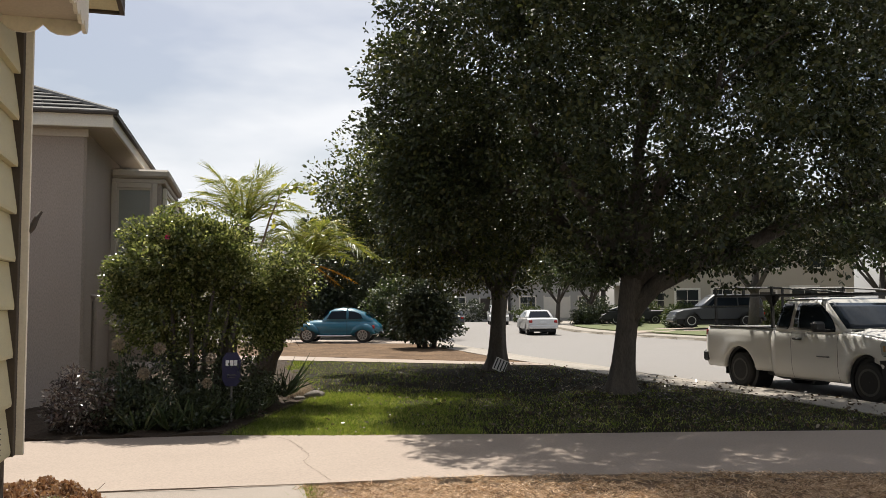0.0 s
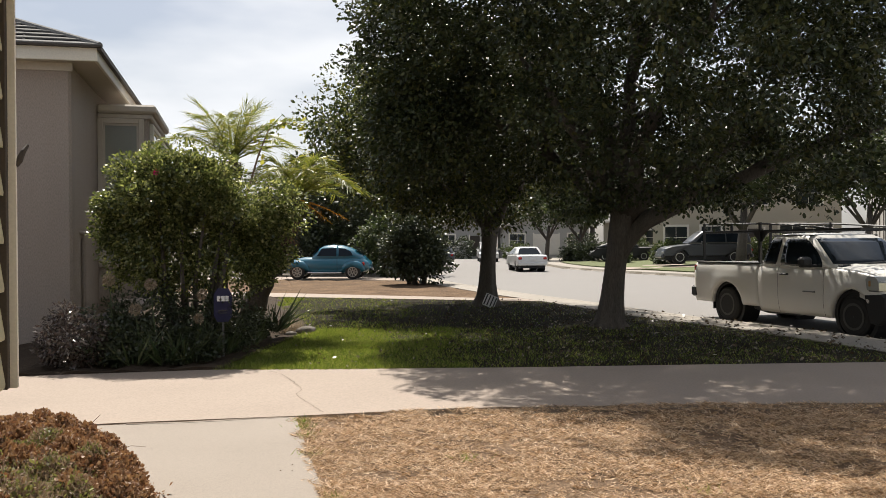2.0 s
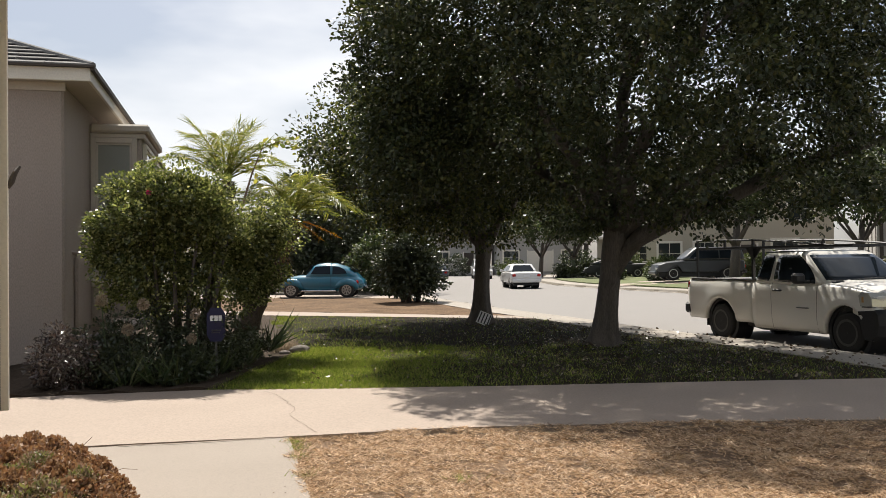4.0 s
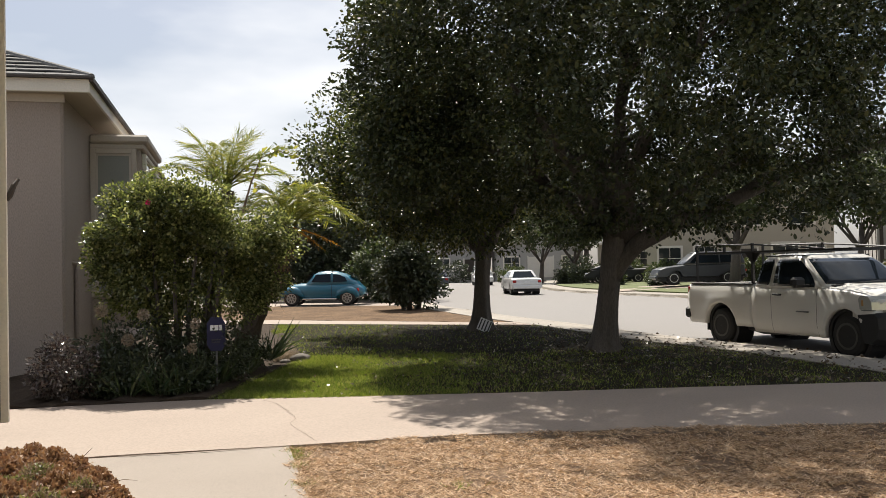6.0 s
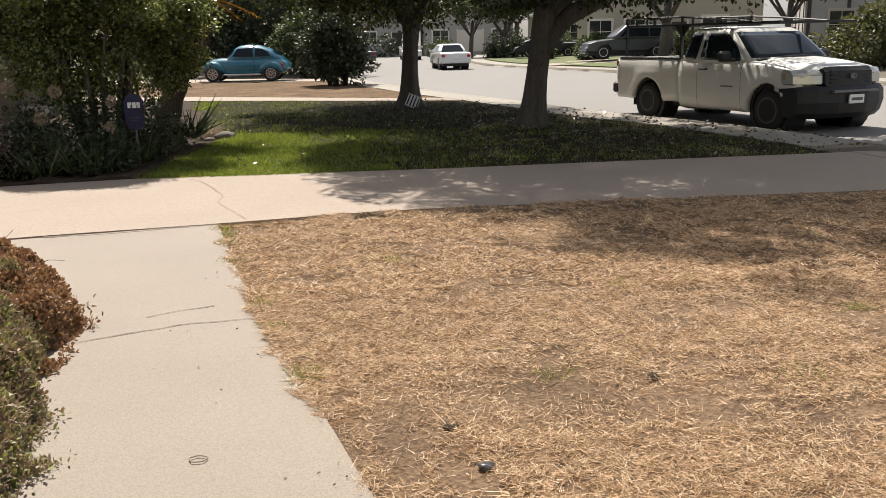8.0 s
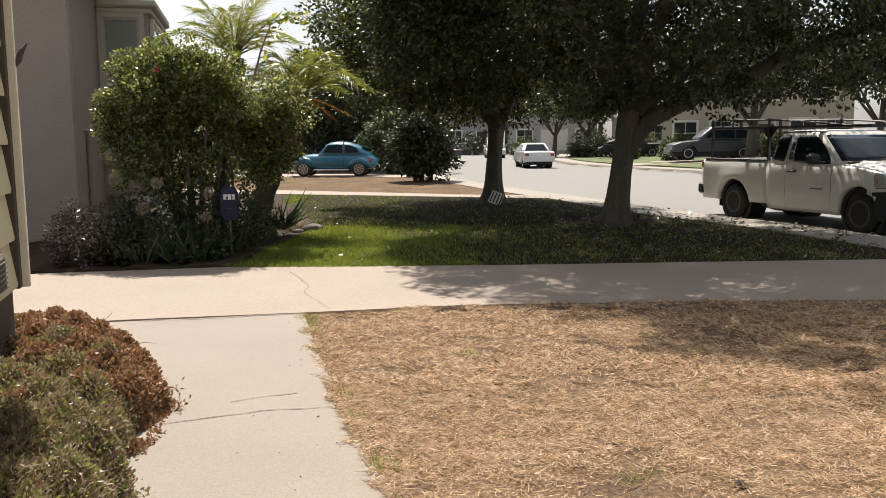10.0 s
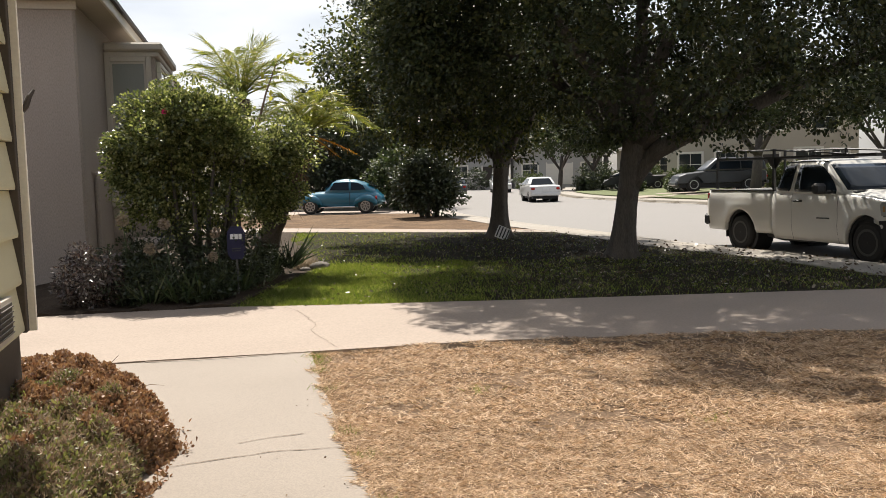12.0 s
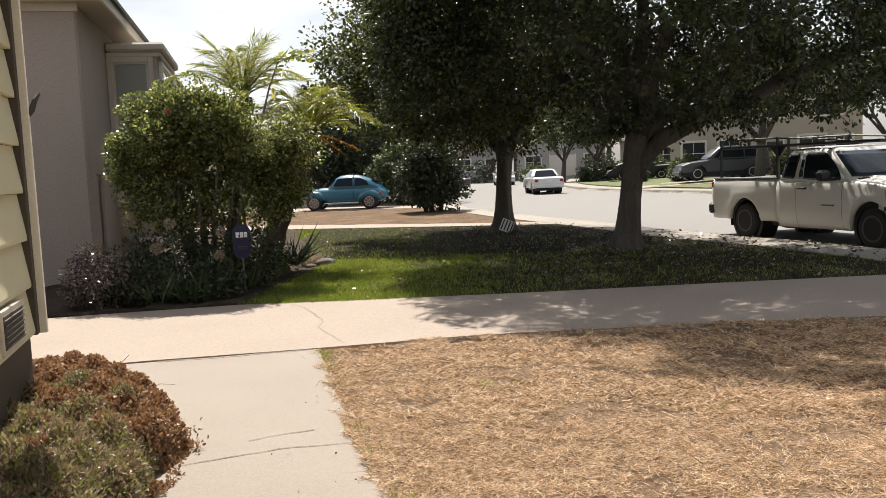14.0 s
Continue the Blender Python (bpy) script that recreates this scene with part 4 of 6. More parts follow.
def truck_side(x, z):
    """Half width of the truck at a place on its flank: sill tucked in, shoulders drawn in, wings swelling over the wheels."""
    y = float(np.interp(z, [0.26, 0.42, 0.62, 0.72, 0.9, 1.04, 1.12, 1.2], [-0.075, -0.03, -0.008, -0.012, -0.002, -0.012, -0.035, -0.07])) + TRUCK_W
    for cx in (0.0, TRUCK_WB):
        d = math.hypot(x - cx, (z - 0.35) * 1.02) - TRUCK_ARCH
        y += 0.034 * math.exp(-(max(0.0, d) / 0.2) ** 2)
    return y


def truck_top(x):
    return float(np.interp(x, [-1.1, 0.92, 2.5, 2.8, 3.3, 3.65, 3.85, 4.0], [1.185, 1.185, 1.16, 1.14, 1.1, 1.06, 1.02, 0.94]))


def flank(s, x0, x1, plain):
    """A pressed side panel between two stations, with a turned-in edge."""
    xs = sorted({x0, x1} | {round(x0 + (x1 - x0) * i / 26, 3) for i in range(27)} | {round(cx + TRUCK_ARCH * math.cos(a), 3) for cx in (0.0, TRUCK_WB) for a in [math.pi * k / 18 for k in range(19)] if x0 < cx + TRUCK_ARCH * math.cos(a) < x1})
    rows = []
    for x in xs:
        lo, hi = truck_low(x, plain), truck_top(x)
        ring = []
        for k in range(13):
            z = lo + (hi - lo) * k / 12
            ring.append((x, s * (truck_side(x, z) - 0.012 * (k in (0, 12))), z))
        rows.append(ring + [(x, s * (TRUCK_W - 0.14), hi + 0.004), (x, s * (TRUCK_W - 0.12), lo + 0.01)])
    bm = ring_loft(bmesh.new(), rows)
    bmesh.ops.recalc_face_normals(bm, faces=bm.faces)
    return bm


def round_cab(levels, n=6):
    """A glasshouse from levels of (height, rear x, front x, half width, corner radius, bow of the screen)."""
    rings = []
    for z, xr, xf, w, c, bow in levels:
        ring = []
        for sx, sy, a0 in ((xr + c, -w + c, 180), (xf - c, -w + c, 270), (xf - c, w - c, 0), (xr + c, w - c, 90)):
            for k in range(n + 1):
                a = radians(a0 + 90 * k / n)
                ring.append((sx + c * math.cos(a), sy + c * math.sin(a), z))
        rings.append([(x + bow * (1 - (y / w) ** 2) * (x > (xr + xf) / 2), y, z) for x, y, z in ring])
    bm = ring_loft(bmesh.new(), rings)
    bmesh.ops.recalc_face_normals(bm, faces=bm.faces)
    return bm


def truck():
    f = Vector((0.30, -0.954, 0)).normalized()
    m = Matrix.Translation((6.945, 18.155, STREET_Z)) @ Matrix.Rotation(math.atan2(f.y, f.x), 4, "Z") @ Matrix.Diagonal((1.05, 1.1, 1.01, 1))
    t = thing("pickup_truck", m, "white extended-cab pickup with black ladder rack at the kerb", "truck")
    WB, R, W = TRUCK_WB, 0.345, TRUCK_W
    for s in (-1, 1):
        cab = part("cab_side", nose(flank(s, 0.945, 3.97, 0.28)), WHITE_PAINT, t, smooth=True)
        part("bed_side", flank(s, -1.06, 0.925, 0.36), WHITE_PAINT, t, smooth=True)
        part("bed_rail", boxed((-1.05, s * W - 0.055 - s * 0.1, 1.182), (0.92, s * W + 0.045 - s * 0.1, 1.205), bev=0.008), BLACK_PLASTIC, t, "black bed rail cap")
        for cx in (0, WB):
            part("wheel_well", lathe(bmesh.new(), [(0.47, -0.17), (0.47, 0.17), (0.4, 0.172), (0.4, -0.17)], 24, Matrix.Translation((cx, s * 0.66, 0.36)) @ Matrix.Rotation(radians(90), 4, "X")), BLACK_PLASTIC, t)
            wheel(t, Matrix.Translation((cx, s * 0.775, R)), R, 0.225, SHADED_RIM, 6)
        part("door_handle", boxed((1.53, s * W - 0.02, 0.99), (1.75, s * W + 0.03, 1.025), bev=0.01), BLACK_PLASTIC, cab, "black door handle")
        part("badge", boxed((2.14, s * W - 0.02, 0.705), (2.42, s * W + 0.002, 0.728)), STEEL_RIM, cab)
        for x0, z1 in ((1.47, 1.15), (2.6, 1.14)):
            rows = [[(x0 + dx + 0.05 * max(0, 0.5 - z) * (x0 > 2), s * (truck_side(x0, z) + 0.0015), z) for dx in (0, 0.009)] for z in [0.3 + (z1 - 0.3) * k / 12 for k in range(13)]]
            bm = ring_loft(bmesh.new(), rows, cap=False, close=False)
            part("door_gap", bm, STEEL_RIM if x0 < 2 else BLACK_PLASTIC, cab)
        mir = part("mirror", boxed((2.3, s * (W + 0.16) - 0.12, 1.15), (2.44, s * (W + 0.16) + 0.12, 1.335), bev=0.045), BLACK_PLASTIC, t, "black door mirror")
        part("mirror_arm", boxed((2.36, s * (W + 0.02) - 0.08, 1.15), (2.43, s * (W + 0.02) + 0.08, 1.2), bev=0.01), BLACK_PLASTIC, mir)
        part("tail_light", boxed((-1.085, s * W - 0.05 - s * 0.06, 0.8), (-1.02, s * W + 0.05 - s * 0.055, 1.12), bev=0.015), RED_LENS, t)
        part("bumper_end", boxed((-1.2, s * W - 0.07 - s * 0.07, 0.45), (-0.98, s * W + 0.07 - s * 0.075, 0.68), bev=0.04), BLACK_PLASTIC, t)
        part("mud_flap", boxed((-0.5, s * 0.74 - 0.12, 0.22), (-0.48, s * 0.74 + 0.12, 0.5)), BLACK_PLASTIC, t)
        lamp = part("head_light", nose(side_body([(3.66, 0.8), (3.62, 0.98), (3.7, 1.045), (3.9, 1.03), (3.99, 0.93), (4.0, 0.8)], [(s * 0.5, 1, 0.9), (s * 0.53, 1, 1), (s * 0.7, 1.005, 1), (s * 0.86, 1, 1), (s * 0.93, 0.98, 0.94)])), LAMP_LENS, t, "clear headlight", smooth=False)
        part("lamp_bezel", nose(boxed((3.7, s * 0.71 - 0.22, 0.785), (3.985, s * 0.71 + 0.21, 0.805), bev=0.006)), STEEL_RIM, lamp)
        part("turn_signal", nose(boxed((3.7, s * 0.905 - 0.03, 0.86), (3.77, s * 0.905 + 0.032, 0.97), bev=0.015)), AMBER, lamp, "amber turn signal")
    # bonnet, crowned, with a raised middle
    rows = []
    for i in range(19):
        x = 2.7 + 1.29 * i / 18
        z = truck_top(x) - 0.005
        up = 0.075 * (1 - max(0, (x - 3.5) / 0.55) ** 2)
        ys = [-0.86 + 1.72 * k / 20 for k in range(21)]
        prof = [(x, y, z + up * (1 - (abs(y) / 0.88) ** 3) + 0.016 * math.exp(-((abs(y) - 0.45) / 0.09) ** 2) * (x < 3.9)) for y in ys]
        rows.append(prof + [(x, 0.86, z - 0.12), (x, -0.86, z - 0.12)])
    bm = ring_loft(bmesh.new(), rows)
    bmesh.ops.recalc_face_normals(bm, faces=bm.faces)
    hood = part("bonnet", nose(bm), WHITE_PAINT, t, smooth=True)
    part("wiper_cowl", boxed((2.66, -0.74, 1.15), (2.86, 0.74, 1.2), bev=0.012), BLACK_PLASTIC, hood)
    part("nose_panel", nose(boxed((3.3, -0.84, 0.6), (3.9, 0.84, 1.0), bev=0.04)), WHITE_PAINT, t)
    part("engine_bay", boxed((2.5, -0.8, 0.5), (3.6, 0.8, 1.04)), BLACK_PLASTIC, t)
    part("cab_floor", boxed((0.96, -0.8, 0.3), (2.75, 0.8, 1.14)), BLACK_PLASTIC, t)
    grille = part("grille", nose(side_body([(3.86, 0.76), (3.86, 1.02), (3.97, 1.07), (4.04, 1.0), (4.06, 0.76)], [(-0.5, 0.99, 0.86), (-0.46, 1, 1), (-0.2, 1.003, 1.03), (0.2, 1.003, 1.03), (0.46, 1, 1), (0.5, 0.99, 0.86)])), BLACK_PLASTIC, t, "black grille with an oval badge")
    for z in (0.81, 0.87, 0.93, 0.99):
        part("grille_bar", nose(boxed((4.0, -0.42, z), (4.07, 0.42, z + 0.018), bev=0.005)), BLACK_PLASTIC, grille)
    part("grille_badge", lathe(bmesh.new(), [(0.05, 0), (0.062, 0.014), (0.045, 0.018), (0.038, 0.004)], 18, Matrix.Translation((4.08, 0, 0.92)) @ Matrix.Rotation(radians(90), 4, "Y") @ Matrix.Diagonal((0.75, 1.1, 1, 1))), STEEL_RIM, grille)
    bumper = part("front_bumper", nose(side_body([(3.78, 0.24), (3.7, 0.4), (3.66, 0.6), (3.6, 0.745), (4.06, 0.765), (4.13, 0.7), (4.15, 0.5), (4.1, 0.32), (3.98, 0.23)],
                  [(-W - 0.025, 0.975, 0.9), (-W + 0.05, 0.99, 0.98), (-0.65, 1.01, 1), (-0.3, 1.015, 1), (0, 1.015, 1), (0.3, 1.015, 1), (0.65, 1.01, 1), (W - 0.05, 0.99, 0.98), (W + 0.025, 0.975, 0.9)])), BLACK_PLASTIC, t, "black plastic front bumper", smooth=False)
    part("number_plate", boxed((4.17, -0.15, 0.48), (4.195, 0.15, 0.625), bev=0.004), PLATE, bumper)
    part("plate_bar", boxed((4.195, -0.11, 0.53), (4.2, 0.11, 0.575)), GREY_PAINT, bumper)
    part("bumper_slot", boxed((4.12, -0.45, 0.66), (4.185, 0.45, 0.7), bev=0.008), STEEL_RIM, bumper)
    part("tailgate", boxed((-1.09, -W + 0.1, 0.55), (-1.02, W - 0.1, 1.185), bev=0.015), WHITE_PAINT, t)
    part("bed_floor", boxed((-1.02, -W + 0.12, 0.6), (0.9, W - 0.12, 0.66)), BLACK_PLASTIC, t)
    part("bed_front", boxed((0.84, -W + 0.12, 0.6), (0.9, W - 0.12, 1.18)), WHITE_PAINT, t)
    part("rear_bumper", boxed((-1.2, -W + 0.12, 0.46), (-1.06, W - 0.12, 0.66), bev=0.03), CHROME, t, "chrome step bumper")
    part("chassis", boxed((-0.9, -0.55, 0.3), (3.6, 0.55, 0.5)), BLACK_PLASTIC, t)
    part("exhaust", tube(bmesh.new(), [(1.6, -0.5, 0.26), (0.8, -0.55, 0.25), (0.4, -0.6, 0.32)], 0.045, 8), STEEL_RIM, t)
    part("rear_axle", tube(bmesh.new(), [(0, -0.7, R), (0, 0.7, R)], 0.08, 8), BLACK_PLASTIC, t)
    # glasshouse
    gh = part("roof", round_cab([(1.12, 0.935, 2.78, 0.865, 0.12, 0.1), (1.19, 0.94, 2.73, 0.862, 0.13, 0.1), (1.32, 0.955, 2.59, 0.835, 0.14, 0.09), (1.46, 0.98, 2.43, 0.8, 0.15, 0.08), (1.58, 1.01, 2.29, 0.765, 0.16, 0.07),
                                 (1.67, 1.05, 2.18, 0.735, 0.17, 0.06), (1.72, 1.09, 2.09, 0.69, 0.18, 0.05), (1.75, 1.18, 1.96, 0.6, 0.2, 0.04), (1.765, 1.4, 1.7, 0.4, 0.12, 0.02)]), WHITE_PAINT, t, smooth=True)

    def on_side(x, z, s):                    # a place on the flank of the glasshouse
        return Vector((x, s * (float(np.interp(z, [1.12, 1.19, 1.32, 1.46, 1.58, 1.66], [0.865, 0.862, 0.835, 0.8, 0.765, 0.735])) + 0.007), z))
    for s in (-1, 1):
        for name, lo, hi in (("rear_quarter_window", [(1.04, 1.2), (1.4, 1.18)], [(1.14, 1.64), (1.43, 1.655)]), ("door_window", [(1.5, 1.175), (2.56, 1.15)], [(1.52, 1.655), (2.06, 1.655)])):
            rows = []
            for k in range(9):
                g = k / 8
                a = [lo[0][j] + (hi[0][j] - lo[0][j]) * g for j in (0, 1)]
                b = [lo[1][j] + (hi[1][j] - lo[1][j]) * g for j in (0, 1)]
                b[0] += (0.1 if name == "door_window" else 0.0) * math.sin(math.pi * g) * (1 - 0.4 * g)
                if k in (0, 8):
                    a[0] += 0.03
                    b[0] -= 0.03
                rows.append([on_side(a[0] + (b[0] - a[0]) * j / 6, a[1] + (b[1] - a[1]) * j / 6, s) for j in range(7)])
            bm = ring_loft(bmesh.new(), rows, cap=False, close=False)
            bmesh.ops.recalc_face_normals(bm, faces=bm.faces)
            w = part(name, bm, CAR_GLASS, gh, smooth=True)
            sol = w.modifiers.new("thick", "SOLIDIFY")
            sol.thickness, sol.offset = 0.008, 0.0
        part("roof_rail", tube(bmesh.new(), [(1.12, s * 0.7, 1.715), (1.6, s * 0.7, 1.73), (2.1, s * 0.665, 1.715)], 0.012, 6), BLACK_PLASTIC, gh)
    rows = []
    for k in range(7):
        z = 1.21 + 0.44 * k / 6
        xf = float(np.interp(z, [1.12, 1.19, 1.32, 1.46, 1.58, 1.66], [2.78, 2.73, 2.59, 2.43, 2.29, 2.18]))
        wf = float(np.interp(z, [1.12, 1.19, 1.32, 1.46, 1.58, 1.66], [0.865, 0.862, 0.835, 0.8, 0.765, 0.735]))
        bow = float(np.interp(z, [1.12, 1.66], [0.1, 0.06]))
        c = float(np.interp(z, [1.12, 1.66], [0.12, 0.17]))
        rows.append([(xf + bow * (1 - (y / wf) ** 2) + 0.012 - (c - math.sqrt(max(0, c * c - max(0, abs(y) - wf + c) ** 2))), y, z + 0.006) for y in [(wf - 0.06) * (j / 8 - 1) for j in range(17)]])
    bm = ring_loft(bmesh.new(), rows, cap=False, close=False)
    bmesh.ops.recalc_face_normals(bm, faces=bm.faces)
    w = part("windscreen", bm, CAR_GLASS, gh, smooth=True)
    sol = w.modifiers.new("thick", "SOLIDIFY")
    sol.thickness, sol.offset = 0.008, 0.0
    part("rear_window", pane([(0.955, 0.6, 1.24), (0.955, -0.6, 1.24), (1.06, -0.54, 1.6), (1.06, 0.54, 1.6)], 0.01, (-0.015, 0, 0.0)), CAR_GLASS, gh)
    for s in (-1, 1):
        part("wiper", tube(bmesh.new(), [(2.83, s * 0.1 - 0.3, 1.215), (2.8, s * 0.1, 1.235), (2.77, s * 0.1 + 0.35, 1.245)], 0.008, 5), BLACK_PLASTIC, gh)
    # ladder rack
    rack = part("ladder_rack", boxed((-0.92, -0.8, 1.795), (3.3, -0.76, 1.835), bev=0.006), BLACK_PLASTIC, t, "black steel ladder rack over bed and cab")
    part("rack_rail", boxed((-0.92, 0.76, 1.795), (3.3, 0.8, 1.835), bev=0.006), BLACK_PLASTIC, rack)
    for s in (-1, 1):
        part("rack_rail", tube(bmesh.new(), [(-0.9, s * 0.78, 1.985), (0.84, s * 0.78, 1.96), (1.7, s * 0.78, 1.91), (2.7, s * 0.78, 1.83)], 0.019, 6), BLACK_PLASTIC, rack)
        for x in (-0.9, 0.0, 0.84):
            part("rack_post", boxed((x - 0.02, s * 0.78 - 0.02, 1.83), (x + 0.02, s * 0.78 + 0.02, 1.985)), BLACK_PLASTIC, rack)
        part("rack_post", boxed((-0.92, s * 0.78 - 0.02, 1.2), (-0.88, s * 0.78 + 0.02, 1.8)), BLACK_PLASTIC, rack)
        part("rack_post", boxed((0.82, s * 0.78 - 0.025, 1.2), (0.87, s * 0.78 + 0.025, 1.8)), BLACK_PLASTIC, rack)
        part("rack_gusset", pane([(0.62, s * 0.78, 1.8), (1.06, s * 0.78, 1.8), (0.88, s * 0.78, 1.6), (0.81, s * 0.78, 1.6)], 0.02), BLACK_PLASTIC, rack)
    for x in (-0.9, 0.84, 2.0, 3.26):
        part("rack_crossbar", boxed((x - 0.025, -0.76, 1.79), (x + 0.025, 0.76, 1.83)), BLACK_PLASTIC, rack)


truck()


def super_loft(stations, n=20, z0=None):
    """A body from cross sections along x: (x, bottom, top, half width, power)."""
    rings = []
    for x, zb, zt, w, p in stations:
        zc, h = (zb + zt) / 2, (zt - zb) / 2
        ring = []
        for k in range(n):
            a = 2 * math.pi * k / n
            c, s = math.cos(a), math.sin(a)
            ring.append((x, w * math.copysign(abs(c) ** (2 / p), c), zc + h * math.copysign(abs(s) ** (2 / p), s)))
        rings.append(ring)
    bm = ring_loft(bmesh.new(), rings)
    bmesh.ops.recalc_face_normals(bm, faces=bm.faces)
    return bm


def beetle():
    m = Matrix.Translation((-3.42, 38.0, float(land(-4.6, 38)) + 0.03)) @ Matrix.Rotation(radians(176), 4, "Z")
    t = thing("vintage_car", m, "rounded vintage teal-blue car parked on a driveway", "car")
    # x ahead from the rear axle
    part("body", super_loft([(-0.72, 0.45, 0.62, 0.35, 2.2), (-0.66, 0.38, 0.78, 0.55, 2.3), (-0.4, 0.3, 0.98, 0.66, 2.4), (0, 0.26, 1.0, 0.72, 2.8), (0.6, 0.24, 0.98, 0.75, 3.5), (1.6, 0.24, 0.97, 0.75, 3.5),
                             (2.1, 0.26, 0.97, 0.68, 2.8), (2.5, 0.3, 0.92, 0.58, 2.4), (2.85, 0.34, 0.82, 0.48, 2.3), (3.05, 0.4, 0.66, 0.3, 2.2)]), BLUE_PAINT, t, smooth=True)
    cab = part("roof", super_loft([(-0.55, 0.6, 0.88, 0.45, 2.2), (-0.3, 0.6, 1.12, 0.55, 2.3), (0.05, 0.6, 1.32, 0.6, 2.5), (0.5, 0.6, 1.47, 0.64, 2.7), (0.95, 0.6, 1.5, 0.65, 2.8), (1.3, 0.6, 1.46, 0.64, 2.8), (1.5, 0.6, 1.36, 0.62, 2.8), (1.72, 0.6, 1.12, 0.6, 2.8), (1.86, 0.6, 0.92, 0.56, 2.6)]), BLUE_PAINT, t, smooth=True)
    for s in (-1, 1):
        for name, q in (("rear_side_window", [(0.0, 1.02), (0.62, 1.0), (0.62, 1.34), (0.35, 1.32), (0.1, 1.2)]), ("door_window", [(0.72, 1.0), (1.55, 1.02), (1.36, 1.33), (0.72, 1.35)])):
            p = [(x, s * (0.655 - 0.16 * (z - 1.0)), z) for x, z in q]
            part(name, pane(p if s < 0 else p[::-1], 0.02), CAR_GLASS, cab)
        for cx, mult in ((0, 1), (2.4, -1)):
            bm = super_loft([(cx - 0.52 + 0.02, 0.36, 0.5, 0.1, 2), (cx - 0.42, 0.36, 0.68, 0.17, 2), (cx - 0.2, 0.42, 0.81, 0.2, 2), (cx, 0.5, 0.84, 0.21, 2), (cx + 0.2, 0.42, 0.81, 0.2, 2), (cx + 0.42, 0.36, 0.68, 0.17, 2), (cx + 0.52, 0.36, 0.5, 0.1, 2)], 14)
            bmesh.ops.translate(bm, verts=bm.verts, vec=(0, s * 0.62, 0))
            part("wing", bm, BLUE_PAINT, t, "rounded blue wing", smooth=True)
            wheel(t, Matrix.Translation((cx, s * 0.69, 0.325)), 0.325, 0.18, ALLOY, 8)
        part("running_board", boxed((0.45, s * 0.72 - 0.09, 0.27), (1.95, s * 0.72 + 0.09, 0.32), bev=0.012), CHROME, t)
        part("head_light", lathe(bmesh.new(), [(0.09, 0), (0.1, 0.05), (0.07, 0.09), (0.01, 0.1)], 14, Matrix.Translation((2.78, s * 0.6, 0.68)) @ Matrix.Rotation(radians(75), 4, "Y")), LAMP_LENS, t)
        part("tail_light", lathe(bmesh.new(), [(0.08, 0), (0.08, 0.06), (0.01, 0.09)], 12, Matrix.Translation((-0.42, s * 0.62, 0.66)) @ Matrix.Rotation(radians(-80), 4, "Y")), RED_LENS, t)
        p = [(0.665, s * 0.756, 0.35), (0.68, s * 0.756, 0.35), (0.68, s * 0.756, 0.92), (0.665, s * 0.756, 0.92)]
        part("door_gap", pane(p if s < 0 else p[::-1], 0.006), BLACK_PLASTIC, t)
    for x, nm in ((-0.86, "rear_bumper"), (3.12, "front_bumper")):
        part(nm, boxed((x - 0.03, -0.68, 0.38), (x + 0.03, 0.68, 0.5), bev=0.02), CHROME, t, "chrome bumper")
    for x in (-0.72, 3.02):
        part("bumper_iron", boxed((x - 0.16, -0.35, 0.4), (x + 0.16, 0.35, 0.46)), BLACK_PLASTIC, t)
    part("windscreen", pane([(1.78, -0.48, 1.04), (1.78, 0.48, 1.04), (1.5, 0.45, 1.37), (1.5, -0.45, 1.37)], 0.02, (0.035, 0, 0.02)), CAR_GLASS, cab)
    part("rear_window", pane([(-0.34, 0.35, 1.1), (-0.34, -0.35, 1.1), (-0.02, -0.33, 1.3), (-0.02, 0.33, 1.3)], 0.02, (-0.03, 0, 0.03)), CAR_GLASS, cab)
    part("roof_bar", boxed((0.68, -0.58, 1.5), (0.74, 0.58, 1.54)), CHROME, cab)


beetle()


